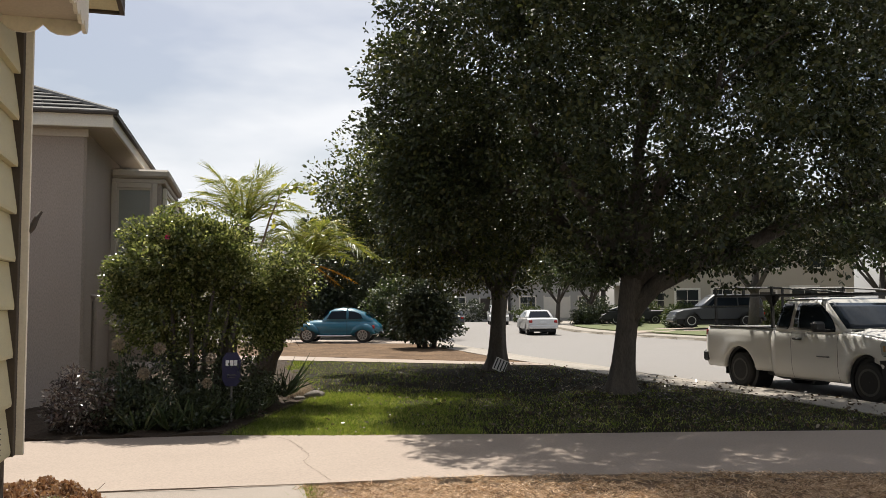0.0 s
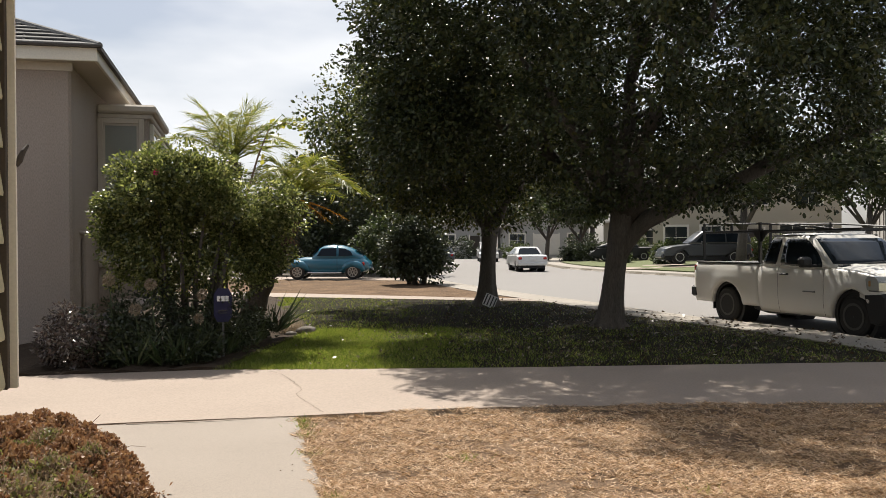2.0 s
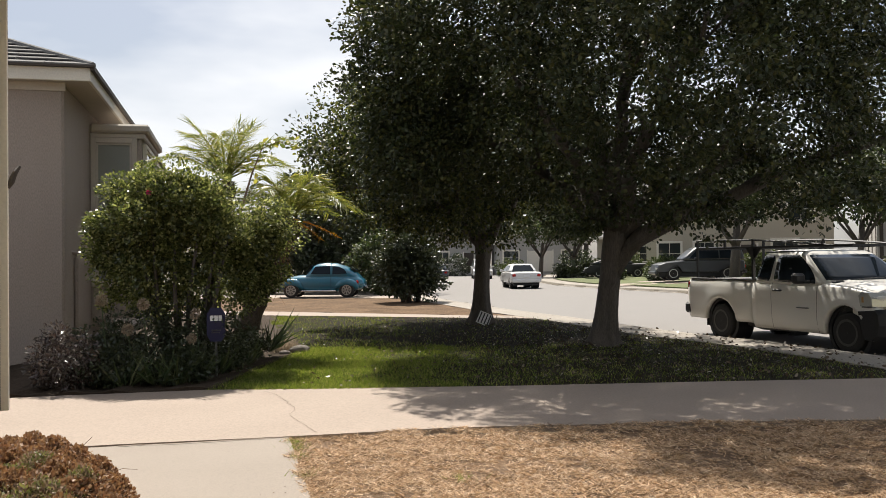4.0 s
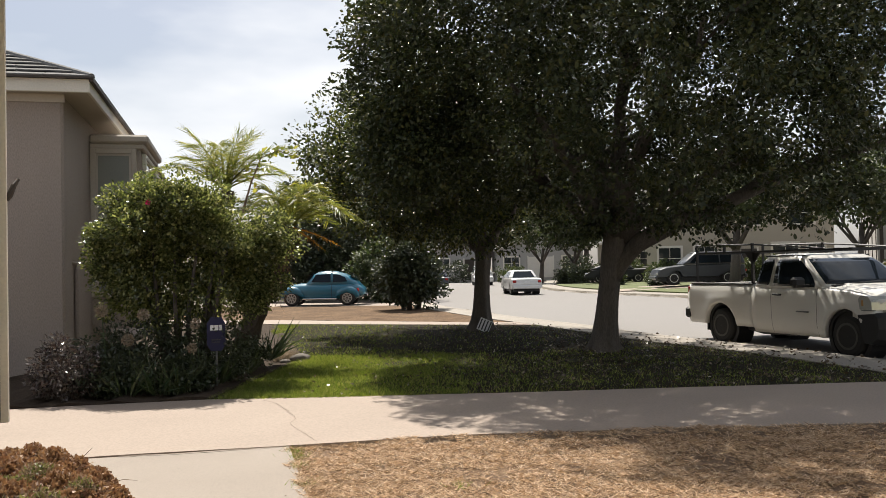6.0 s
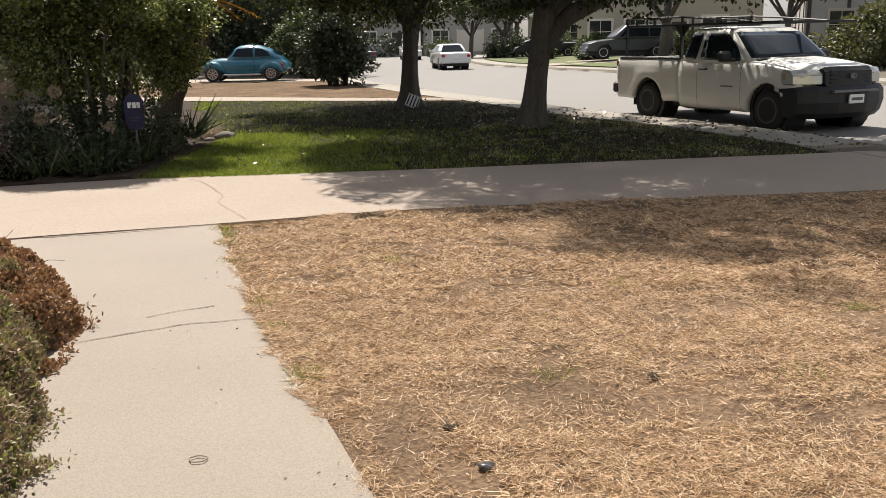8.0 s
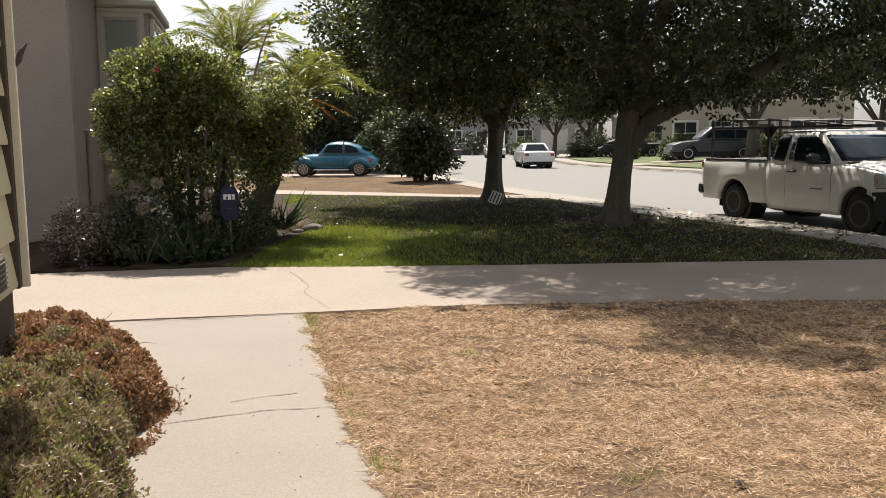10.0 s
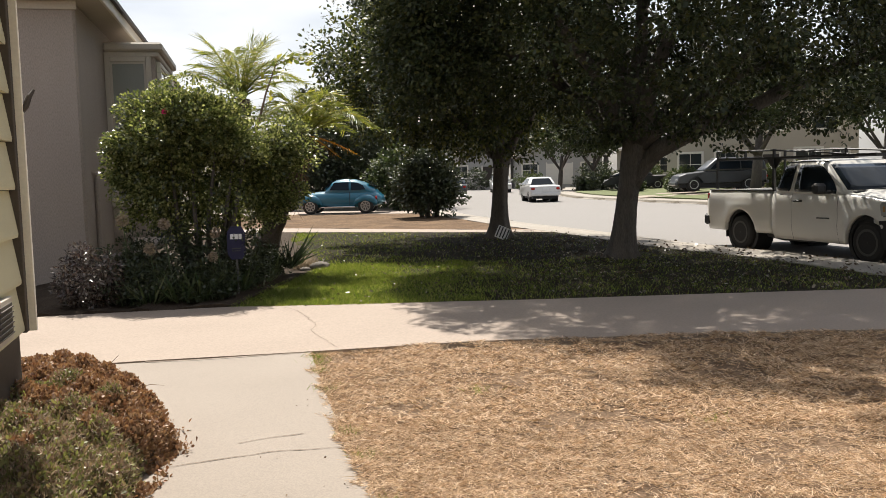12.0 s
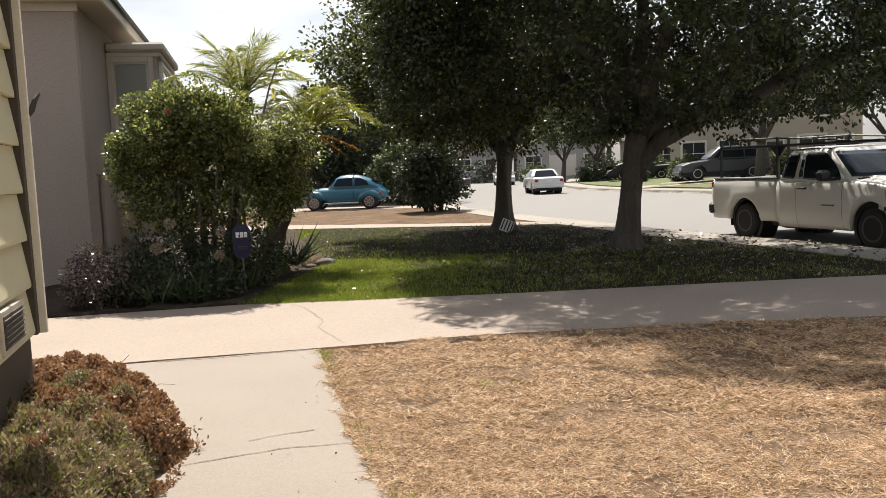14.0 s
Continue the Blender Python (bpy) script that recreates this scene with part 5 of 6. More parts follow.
def saloon(name, m, label, paint, L=4.7, WB=2.7, h=1.42, w=0.87, belt=0.92, base=(0.25, 3.3), top=(0.75, 2.15), boxy=False, rear=-0.95, low=0.3, r=0.32, group=""):
    """A closed car of everyday kind."""
    t = thing(name, m, label, "car", group)
    front = rear + L
    prof = [(rear + 0.03, low + 0.12), (rear, 0.6), (rear + 0.05, belt - 0.02), (rear + 0.3, belt + (0.06 if not boxy else 0.03)), (base[0] + 0.2, belt + 0.04), (base[1], belt), (front - 0.5, belt - 0.12), (front - 0.1, belt - 0.25), (front, 0.55), (front - 0.05, low)]
    prof += [(WB + r + 0.09, low)] + arch(WB, r + 0.02, r + 0.07, 10, low=low)[1:-1] + [(WB - r - 0.09, low), (r + 0.09, low)] + arch(0, r + 0.02, r + 0.07, 10, low=low)[1:-1] + [(-r - 0.09, low)]
    body = part("body", side_body(prof, [(-w, 0.95, 0.84), (-w + 0.03, 0.965, 0.91), (-w + 0.1, 0.98, 0.96), (-w + 0.3, 0.995, 0.99), (0, 1, 1), (w - 0.3, 0.995, 0.99), (w - 0.1, 0.98, 0.96), (w - 0.03, 0.965, 0.91), (w, 0.95, 0.84)]), paint, t)
    g0 = belt + 0.02
    lv = [(g0 + (h - 0.04 - g0) * q, base[0] + (top[0] - base[0]) * q ** 1.15, base[1] + (top[1] - base[1]) * q ** 1.15, w - 0.06 + (w * 0.72 - w + 0.06) * q ** 1.15, 0.1 + 0.08 * q, 0.06) for q in (0, 0.25, 0.5, 0.75, 0.9, 1.0)]
    lv += [(h - 0.012, top[0] + 0.07, top[1] - 0.08, w * 0.72 - 0.07, 0.19, 0.05), (h, top[0] + 0.22, top[1] - 0.25, w * 0.72 - 0.22, 0.2, 0.03)]
    gh = part("roof", round_cab(lv, 4), paint, t, smooth=True)
    for s in (-1, 1):
        def on(x, f):
            return Vector((x, s * (w - 0.06 + (w * 0.72 - w + 0.06) * f ** 1.15 + 0.005), g0 + (h - 0.04 - g0) * f))
        mid = (top[0] + top[1]) / 2
        for q in ([(base[0] + 0.3 + 0.25 * (not boxy), 0.1), (mid - 0.04, 0.1), (mid - 0.04, 0.86), (top[0] + 0.15, 0.86)], [(mid + 0.04, 0.1), (base[1] - 0.35, 0.1), (top[1] - 0.1, 0.86), (mid + 0.04, 0.86)]):
            p = [on(x, f) for x, f in q]
            part("side_window", pane(p if s < 0 else p[::-1], 0.012), CAR_GLASS, gh)
        part("tail_light", boxed((rear + 0.005, s * (w - 0.16) - 0.1, 0.7), (rear + 0.16, s * (w - 0.16) + 0.1, 0.84), bev=0.03), RED_LENS, body)
        part("head_light", boxed((front - 0.3, s * (w - 0.22) - 0.16, 0.56), (front - 0.03, s * (w - 0.22) + 0.16, 0.7), bev=0.03), LAMP_LENS, body)
        part("mirror", boxed((base[1] - 0.75, s * (w + 0.08) - 0.09, belt + 0.02), (base[1] - 0.62, s * (w + 0.08) + 0.09, belt + 0.16), bev=0.03), paint, body)
        for cx in (0, WB):
            wheel(t, Matrix.Translation((cx, s * (w - 0.13), r)), r, 0.2, ALLOY, 5)
            part("wheel_well", lathe(bmesh.new(), [(r + 0.05, -0.15), (r + 0.05, 0.15)], 16, Matrix.Translation((cx, s * (w - 0.28), r + 0.02)) @ Matrix.Rotation(radians(90), 4, "X")), BLACK_PLASTIC, t)
    wt = w * 0.72
    part("rear_window", pane([(base[0] + 0.04, w - 0.22, g0 + 0.03), (base[0] + 0.04, -w + 0.22, g0 + 0.03), (top[0] - 0.02, -wt + 0.14, h - 0.1), (top[0] - 0.02, wt - 0.14, h - 0.1)], 0.012, (-0.03, 0, 0.012)), CAR_GLASS, gh)
    part("windscreen", pane([(base[1] - 0.06, -w + 0.24, g0 + 0.03), (base[1] - 0.06, w - 0.24, g0 + 0.03), (top[1] + 0.04, wt - 0.16, h - 0.1), (top[1] + 0.04, -wt + 0.16, h - 0.1)], 0.012, (0.03, 0, 0.015)), CAR_GLASS, gh)
    part("number_plate", boxed((rear - 0.02, -0.17, 0.66), (rear + 0.02, 0.17, 0.8)), PLATE, body)
    part("bumper", boxed((rear - 0.05, -w + 0.06, 0.36), (rear + 0.1, w - 0.06, 0.56), bev=0.04), paint, body)
    part("bumper", boxed((front - 0.12, -w + 0.06, 0.32), (front + 0.04, w - 0.06, 0.52), bev=0.04), paint, body)
    part("underbody", boxed((rear + 0.2, -w + 0.15, 0.2), (front - 0.2, w - 0.15, low + 0.1)), BLACK_PLASTIC, t)
    return t


saloon("parked_saloon", Matrix.Translation((5.55, 50.0, STREET_Z)) @ Matrix.Rotation(radians(93), 4, "Z"), "white four-door saloon parked in the street", WHITE_CAR)
suv = saloon("parked_suv", Matrix.Translation((16.95, 49.6, float(land(17.3, 49.6)) + 0.035)) @ Matrix.Rotation(radians(178), 4, "Z"), "dark slate suv parked on a raised driveway across the street", GREY_PAINT, L=5.1, WB=3.05, h=1.85, w=0.95, belt=1.12, base=(-1.0, 2.5), top=(-0.85, 1.75), boxy=True, rear=-1.05, low=0.42, r=0.38)
saloon("parked_car", Matrix.Translation((0.7, 66, STREET_Z)) @ Matrix.Rotation(radians(88), 4, "Z"), "grey hatchback parked at the far kerb", GREY_PAINT, L=4.2, WB=2.55, base=(-0.6, 3.1), top=(-0.2, 2.1), boxy=True)
saloon("parked_car", Matrix.Translation((4.9, 80, STREET_Z)) @ Matrix.Rotation(radians(-90), 4, "Z"), "pale van parked near the street's end", WHITE_CAR, L=4.6, WB=2.8, h=1.8, belt=1.0, base=(-0.85, 3.1), top=(-0.6, 2.2), boxy=True)
saloon("parked_car", Matrix.Translation((15.0, 62, float(land(14.4, 62)) + 0.02)) @ Matrix.Rotation(radians(170), 4, "Z"), "black saloon on a driveway across the street", BLACK_PLASTIC)
slab("suv_driveway", [(10.6, 47.6), (24, 46.5)], [(10.3, 52.0), (24, 52)], CONCRETE, n=12, m=4, lift=0.035, label="sloping concrete driveway across the street", category="driveway")


# ---- palms ----
def frond(root, way, length, arch_drop, material, parent, r, pairs=64, leaf=0.34, width=0.034):
    """A feather frond: an arching midrib with two rows of leaflets."""
    way = Vector(way).normalized()
    pts = []
    for i in range(9):
        f = i / 8
        pts.append(Vector(root) + way * length * f + Vector((0, 0, -arch_drop * length * f ** 2.4)))
    rib = part("frond", tube(bmesh.new(), pts, [0.018 - 0.0018 * i for i in range(9)], 5), material, parent)
    at, out = [], []
    for i in range(pairs):
        f = 0.16 + 0.84 * i / (pairs - 1)
        k = min(7, int(f * 8))
        p = pts[k].lerp(pts[k + 1], f * 8 - k)
        d = (pts[k + 1] - pts[k]).normalized()
        s = d.cross(Vector((0, 0, 1))).normalized()
        for sg in (-1, 1):
            at.append(p)
            out.append(s * sg * 0.9 + d * (0.55 + 0.5 * f) + Vector((0, 0, 0.12)))
    at, out = np.array(at), np.array(out)
    leaves("leaflet", at, out, leaf * length / 1.5, width, LEAF_LONG, material, rib, spread=0.12, rng=r, droop=0.22, vary=0.25)


def palm(foot, top, radius, length, count, label, seed, up=0.5, drop=(0.2, 0.45)):
    r = np.random.default_rng(seed)
    p = thing("pygmy_palm", Matrix.Identity(4), label, "palm", "garden palms")
    a, b = on_land(*foot, -0.05), Vector(top)
    pts = [a.lerp(b, f) + Vector((0, 0, 0.12 * math.sin(f * 3.14))) for f in [i / 14 for i in range(15)]]
    part("trunk", tube(bmesh.new(), pts, [radius * (1.15 if i % 2 else 0.92) * (1 + 0.35 * (i > 11)) for i in range(15)], 12, 0.14, seed), PALM_BARK, p, "rough dark palm trunk")
    for k in range(count):
        az = 2.4 * k + r.normal(0, 0.2)
        el = radians(78 - (95 - 60 * up) * ((k + 0.5) / count))
        way = (math.cos(az) * math.cos(el), math.sin(az) * math.cos(el), math.sin(el))
        frond(b, way, length * r.uniform(0.8, 1.1), r.uniform(*drop), LEAF_PALM, p, r)
    return p, b, r


p1, b1, r1 = palm((-3.2, 14.6), (-2.3, 14.75, 2.28), 0.19, 1.45, 26, "leaning pygmy date palm with a dry orange frond", 21, 0.7, (0.35, 0.65))
for way, ln, mt in (((0.55, -0.5, -0.25), 0.75, LEAF_PALM_DRY), ((0.9, -0.3, -0.2), 0.8, LEAF_PALM_DRY), ((-0.1, -0.6, -1.1), 1.0, LEAF_PALM_DEAD), ((-0.4, -0.6, -1.2), 1.2, LEAF_PALM_DEAD), ((-0.2, -0.3, -1.2), 1.1, LEAF_PALM_DEAD)):
    frond(b1, way, ln, 0.15, mt, p1, r1, 26, 0.36)
palm((-3.9, 15.6), (-3.55, 15.4, 3.0), 0.13, 1.5, 22, "taller pygmy date palm rising behind the hedge", 22, 0.75)

# ---- bed plants ----
shrub("silver_shrub", (-4.45, 10.75, 0.36), (0.42, 0.34, 0.34), 70, 45, 0.06, LEAF_GREY, "low shrub with pale purplish-silver leaves at the bed's edge", stems=4, floor=0.02, aspect=0.4, shape=LEAF_LONG, radius=0.13, seed=31, trunk=0.012)
for i, (x, y, z, rx, rz) in enumerate([(-3.95, 11.0, 0.26, 0.45, 0.26), (-3.4, 11.2, 0.26, 0.5, 0.26), (-3.15, 11.3, 0.2, 0.38, 0.22), (-2.95, 12.2, 0.26, 0.35, 0.26), (-2.85, 13.4, 0.26, 0.35, 0.26), (-4.3, 11.5, 0.35, 0.4, 0.4), (-3.1, 11.9, 0.5, 0.6, 0.45), (-3.9, 11.9, 0.5, 0.6, 0.5)]):
    shrub("ground_shrub", (x, y, z), (rx, 0.4, rz), 55, 42, 0.055, LEAF_DARK, "low dark leafy shrub in the planting bed", stems=4, floor=0.0, aspect=0.4, radius=0.16, seed=40 + i, trunk=0.012)
for i, (x, y) in enumerate([(-3.7, 10.75), (-3.35, 10.85), (-3.12, 10.95), (-3.0, 11.25), (-2.85, 11.8), (-3.5, 11.1), (-2.7, 12.9)]):
    r = np.random.default_rng(60 + i)
    ob = thing("agapanthus", Matrix.Identity(4), "clump of arching strap leaves with dry stalks", "plant", "agapanthus clumps")
    g = on_land(x, y, 0.05)
    n = 46
    az = r.uniform(0, 6.28, n)
    for seg in range(1):
        at = np.array(g) + np.stack([0.06 * np.cos(az), 0.06 * np.sin(az), np.zeros(n)], 1)
        out = np.stack([np.cos(az) * 0.7, np.sin(az) * 0.7, r.uniform(0.5, 1.5, n)], 1)
        leaves("strap_leaf", at, out, 0.42, 0.055, LEAF_LONG, LEAF_STRAP, ob, spread=0.12, rng=r)
for x, y, z, rr in [(-4.07, 10.95, 1.1, 0.066), (-3.57, 11.0, 1.04, 0.062), (-3.73, 10.9, 0.74, 0.066), (-2.98, 11.2, 0.9, 0.055), (-3.0, 11.1, 0.6, 0.05)]:
    r = np.random.default_rng(int(-x * 100))
    ob = thing("agapanthus_stalk", Matrix.Identity(4), "tall stalk with a round dried seed head", "flower", "agapanthus stalks")
    g = on_land(x + 0.04, y + 0.05)
    part("stalk", tube(bmesh.new(), [g, g.lerp(Vector((x, y, z)), 0.5) + Vector((0.015, 0, 0)), (x, y, z)], [0.009, 0.008, 0.006], 6), LEAF_STRAP, ob)
    d = r.normal(0, 1, (170, 3))
    d /= np.linalg.norm(d, axis=1, keepdims=True)
    leaves("seed_head", np.array([x, y, z]) + d * 0.02, d, rr, 0.09, LEAF_LONG, SEEDHEAD, ob, spread=0.05, rng=r)
    leaves("umbel", np.array([x, y, z]) + d * rr * 0.85, d, 0.028, 0.6, LEAF_ROUND, SEEDHEAD, ob, spread=0.5, rng=r)
r = np.random.default_rng(77)
spiky = thing("spiky_plant", Matrix.Identity(4), "small spiky rosette plant at the palm's foot", "plant")
az = r.uniform(0, 6.28, 60)
leaves("spike_leaf", np.tile(np.array(on_land(-2.55, 14.0, 0.12)), (60, 1)), np.stack([np.cos(az), np.sin(az) * 0.8, r.uniform(0.4, 1.6, 60)], 1), 0.62, 0.06, LEAF_LONG, LEAF_STRAP, spiky, spread=0.08, rng=r)
tuft = thing("grass_tuft", Matrix.Identity(4), "pale dry ornamental grass tuft at the bed's corner", "plant")
az = r.uniform(0, 6.28, 700)
leaves("tuft_blade", np.array(on_land(-2.5, 15.0, 0.02)) + r.normal(0, 0.09, (700, 3)) * np.array([1, 1, 0]), np.stack([np.cos(az), np.sin(az), r.uniform(0.6, 1.8, 700)], 1), 0.26, 0.03, BLADE, SEEDHEAD, tuft, spread=0.15, rng=r)
for x, y, s in [(-2.2, 14.9, 0.17), (-2.42, 14.7, 0.09)]:
    bm = bmesh.new()
    bmesh.ops.create_icosphere(bm, subdivisions=3, radius=s)
    for v in bm.verts:
        v.co *= 1 + 0.22 * noise.noise(v.co * 9 + Vector((x, y, 0)))
        v.co.z *= 0.55
    bmesh.ops.translate(bm, verts=bm.verts, vec=on_land(x, y, s * 0.3))
    tagged(part("garden_rock", bm, STONE, smooth=True), "pale weathered garden rock at the bed's edge", "rock", "garden rocks")
blooms = [(-4.1, 11.8, 2.35), (-3.7, 11.65, 2.5)]
for x, y, z in blooms:
    ob = thing("hibiscus_bloom", Matrix.Identity(4), "small pink hibiscus bloom in the hedge", "flower", "hibiscus blooms")
    az = np.arange(6) * 1.05
    leaves("petal", np.tile(np.array([x, y, z]), (6, 1)), np.stack([np.cos(az), -0.5 + 0 * az, np.sin(az)], 1), 0.045, 0.8, LEAF_ROUND, FLOWER_PINK, ob, spread=0.05, rng=r)
vine = thing("vine_branch", Matrix.Identity(4), "loose yellow-green vine branch above the palms", "vine")
vp = [(-2.9, 13.4, 2.2), (-2.7, 13.45, 2.9), (-2.55, 13.5, 3.3), (-2.3, 13.55, 3.42), (-1.95, 13.6, 3.3)]
part("branch", tube(bmesh.new(), vp, [0.02, 0.014, 0.01, 0.007, 0.004], 6), TWIG, vine)
vat = np.concatenate([np.array(a)[None] + (np.array(b) - np.array(a)) * r.uniform(0, 1, (26, 1)) + r.normal(0, 0.06, (26, 3)) for a, b in zip(vp[1:], vp[2:])])
leaves("vine_foliage", vat, r.normal(0, 1, vat.shape), 0.085, 0.6, LEAF_ROUND, LEAF_PALM, vine, spread=0.4, rng=r)

# ---- yard signs ----
sg = thing("yard_sign", Matrix.Translation(on_land(-2.8, 11.55)) @ Matrix.Rotation(radians(4), 4, "Z"), "blue octagonal security yard sign on a stake in the hedge", "sign")
o8 = [(0.118 * sx, 0, 0.76 + sz) for sx, sz in ((-1, -0.16), (-0.6, -0.24), (0.6, -0.24), (1, -0.16), (1, 0.12), (0.6, 0.2), (-0.6, 0.2), (-1, 0.12))]
part("panel", pane(o8, 0.012), SIGN_BLUE, sg)
part("stake", boxed((-0.012, 0.002, -0.1), (0.012, 0.016, 0.6)), STEEL_RIM, sg)
for x0, x1, z0, z1 in ((-0.075, -0.03, 0.79, 0.86), (-0.02, 0.025, 0.79, 0.86), (0.035, 0.075, 0.79, 0.86), (-0.06, 0.06, 0.66, 0.675), (-0.05, 0.05, 0.63, 0.64)):
    part("marking", boxed((x0, -0.02, z0), (x1, -0.013, z1)), SIGN_WHITE if z0 > 0.7 else GREY_PAINT, sg, "white mark")
sp = thing("striped_placard", Matrix.Translation(on_land(1.25, 20.6, 0.04)) @ Matrix.Rotation(radians(-14), 4, "X") @ Matrix.Rotation(radians(24), 4, "Y"), "small white striped placard leaning against the tree trunk", "sign")
part("panel", boxed((-0.15, -0.008, 0.0), (0.15, 0.008, 0.3), bev=0.003), SIGN_WHITE, sp)
for k in range(4):
    part("stripe", boxed((-0.12 + k * 0.075, -0.013, 0.02), (-0.09 + k * 0.075, -0.009, 0.28)), GREY_PAINT, sp, "grey stripe")

# ---- brown ground-cover mound beside the walk ----
MOUND_Y = [-1.5, 0.0, 1.0, 2.0, 2.7, 3.2, 3.55, 3.75, 4.0, 4.46, 4.94, 5.3, 5.7, 6.05, 6.25]
MOUND_R = [-0.1, -0.5, -0.8, -1.08, -1.2, -1.28, -1.37, -1.38, -1.55, -1.62, -1.58, -1.77, -2.07, -2.47, -2.75]


def mound_height(x, y):
    edge = np.interp(y, MOUND_Y, MOUND_R)
    d = np.clip((edge - x) / 0.42, 0, 1)
    end = np.clip((6.22 - y) / 0.5, 0, 1)
    return 0.37 * np.sqrt(d * (2 - d)) * np.sqrt(end * (2 - end))


r = np.random.default_rng(90)
bm = bmesh.new()
ys = np.linspace(-1.5, 6.18, 70)
rows = []
for y in ys:
    e = float(np.interp(y, MOUND_Y, MOUND_R)) - 0.05
    row = []
    for i in range(14):
        x = e - 1.15 * i / 13
        h = float(mound_height(x, y)) - 0.07 + 0.05 * noise.noise((x * 5, y * 5, 2))
        row.append((x, y, max(-0.02, h)))
    rows.append(row)
ring_loft(bm, rows, cap=False, close=False)
bmesh.ops.recalc_face_normals(bm, faces=bm.faces)
mound = thing("ground_cover", Matrix.Identity(4), "sprawling sedum ground cover, green turning rusty brown, beside the walk", "plant")
part("bed_soil", bm, SOIL, mound, smooth=True)
n = 250000
y = r.uniform(0.6, 6.22, n)
e = np.interp(y, MOUND_Y, MOUND_R) + 0.07 * np.sin(y * 9) * np.sin(y * 3.1 + 1) + r.normal(0, 0.045, n)
x = e - 1.1 * r.uniform(0, 1, n) ** 1.5
h = mound_height(x, y) + 0.05 * np.sin(x * 17 + y * 3) * np.sin(y * 13 - x * 4) + r.uniform(-0.07, 0.03, n)
keep = h > 0.0
x, y, h = x[keep], y[keep], h[keep] + 0.01
at = np.stack([x, y, h], 1)
tone = np.array([noise.noise((a * 2.6, b * 2.6, 7.0)) + 0.55 * noise.noise((a * 9, b * 9, 3.0)) for a, b in zip(x, y)]) + (y - 4.5) * 0.5 + np.clip(x - np.interp(y, MOUND_Y, MOUND_R) + 0.25, 0, 1) * 1.2 * (y > 3.6)
pick = r.uniform(0, 1, len(x))
red = tone > 0.12
grey = (~red) & (pick < 0.66)
green = (~red) & (~grey)
up = np.tile(np.array([0.15, -0.1, 0.9]), (len(x), 1))
for nm, sel, mt, sz, asp, sh in (("rusty_leaves", red, SEDUM_RED, 0.025, 0.55, LEAF_ROUND), ("grey_leaves", grey, SEDUM_GREY, 0.028, 0.28, LEAF_LONG), ("green_leaves", green, SEDUM_GREEN, 0.026, 0.42, LEAF_ROUND)):
    leaves(nm, at[sel], up[sel], sz, asp, sh, mt, mound, spread=0.75, rng=r)
for k in range(34):                          # long bare stems
    yy = r.uniform(1.5, 5.8)
    xx = float(np.interp(yy, MOUND_Y, MOUND_R)) - r.uniform(0.05, 0.8)
    z0 = float(mound_height(np.array(xx), np.array(yy))) + 0.01
    d = Vector((r.normal(0.1, 0.1), r.normal(0, 0.12), r.uniform(-0.01, 0.06)))
    p = Vector((xx, yy, max(0.03, z0)))
    part("stem", tube(bmesh.new(), [p, p + d * 0.5 + Vector((0, 0, 0.02)), p + d], [0.0025, 0.002, 0.001], 4), TWIG, mound)
for p, q, s in [((-2.22, 5.5, 0.3), (-2.19, 5.52, 0.4), (-2.12, 5.55, 0.47))]:
    part("stem", tube(bmesh.new(), [p, q, s], [0.003, 0.0025, 0.0015], 5), TWIG, mound)


# ---- cracks, joints and small litter on the paving ----
def crack(pts, width, parent, up, seed):
    """A wandering dark line lying on a slab."""
    rg = np.random.default_rng(seed)
    line = smooth_line(pts, 0.08)
    line = line + rg.normal(0, 0.007, line.shape)
    off = offset(line, 1.0) - line
    bm = bmesh.new()
    rings = []
    for p, o in zip(line, off):
        w = width * rg.uniform(0.4, 1.2) / 2
        z = float(land(*p)) + up
        rings.append([(p[0] - o[0] * w, p[1] - o[1] * w, z), (p[0] + o[0] * w, p[1] + o[1] * w, z)])
    ring_loft(bm, rings, cap=False, close=False)
    ob = part("crack", bm, CRACK, parent)
    return ob


drive, gwalk = bpy.data.objects["driveway"], bpy.data.objects["garden_walk"]
crack([(-1.98, 10.4), (-1.75, 10.05), (-1.42, 9.15), (-1.38, 8.7), (-1.02, 7.85)], 0.006, drive, 0.034, 1)
crack([(-2.62, 7.42), (-2.2, 7.46), (-1.75, 7.56), (-1.3, 7.66)], 0.018, drive, 0.034, 2)
crack([(-1.6, 4.62), (-1.3, 4.75), (-0.95, 4.88), (-0.7, 4.92), (-0.53, 4.99)], 0.009, gwalk, 0.03, 4)
crack([(-1.25, 5.05), (-1.05, 5.16), (-0.9, 5.2)], 0.008, gwalk, 0.03, 5)
ringb = bmesh.new()
rr = [(-0.646 + (0.026 + 0.003 * math.sin(5 * a)) * math.cos(a) * 1.25, 3.196 + 0.026 * math.sin(a), 0.034) for a in [2 * math.pi * k / 24 for k in range(25)]]
tagged(part("twine_ring", tube(ringb, rr, 0.0025, 6), SEEDHEAD), "small pale ring of twine lying on the walk", "litter")
litter = [(1.3, 3.76, 0.035), (0.42, 3.02, 0.03), (0.33, 3.36, 0.035)]
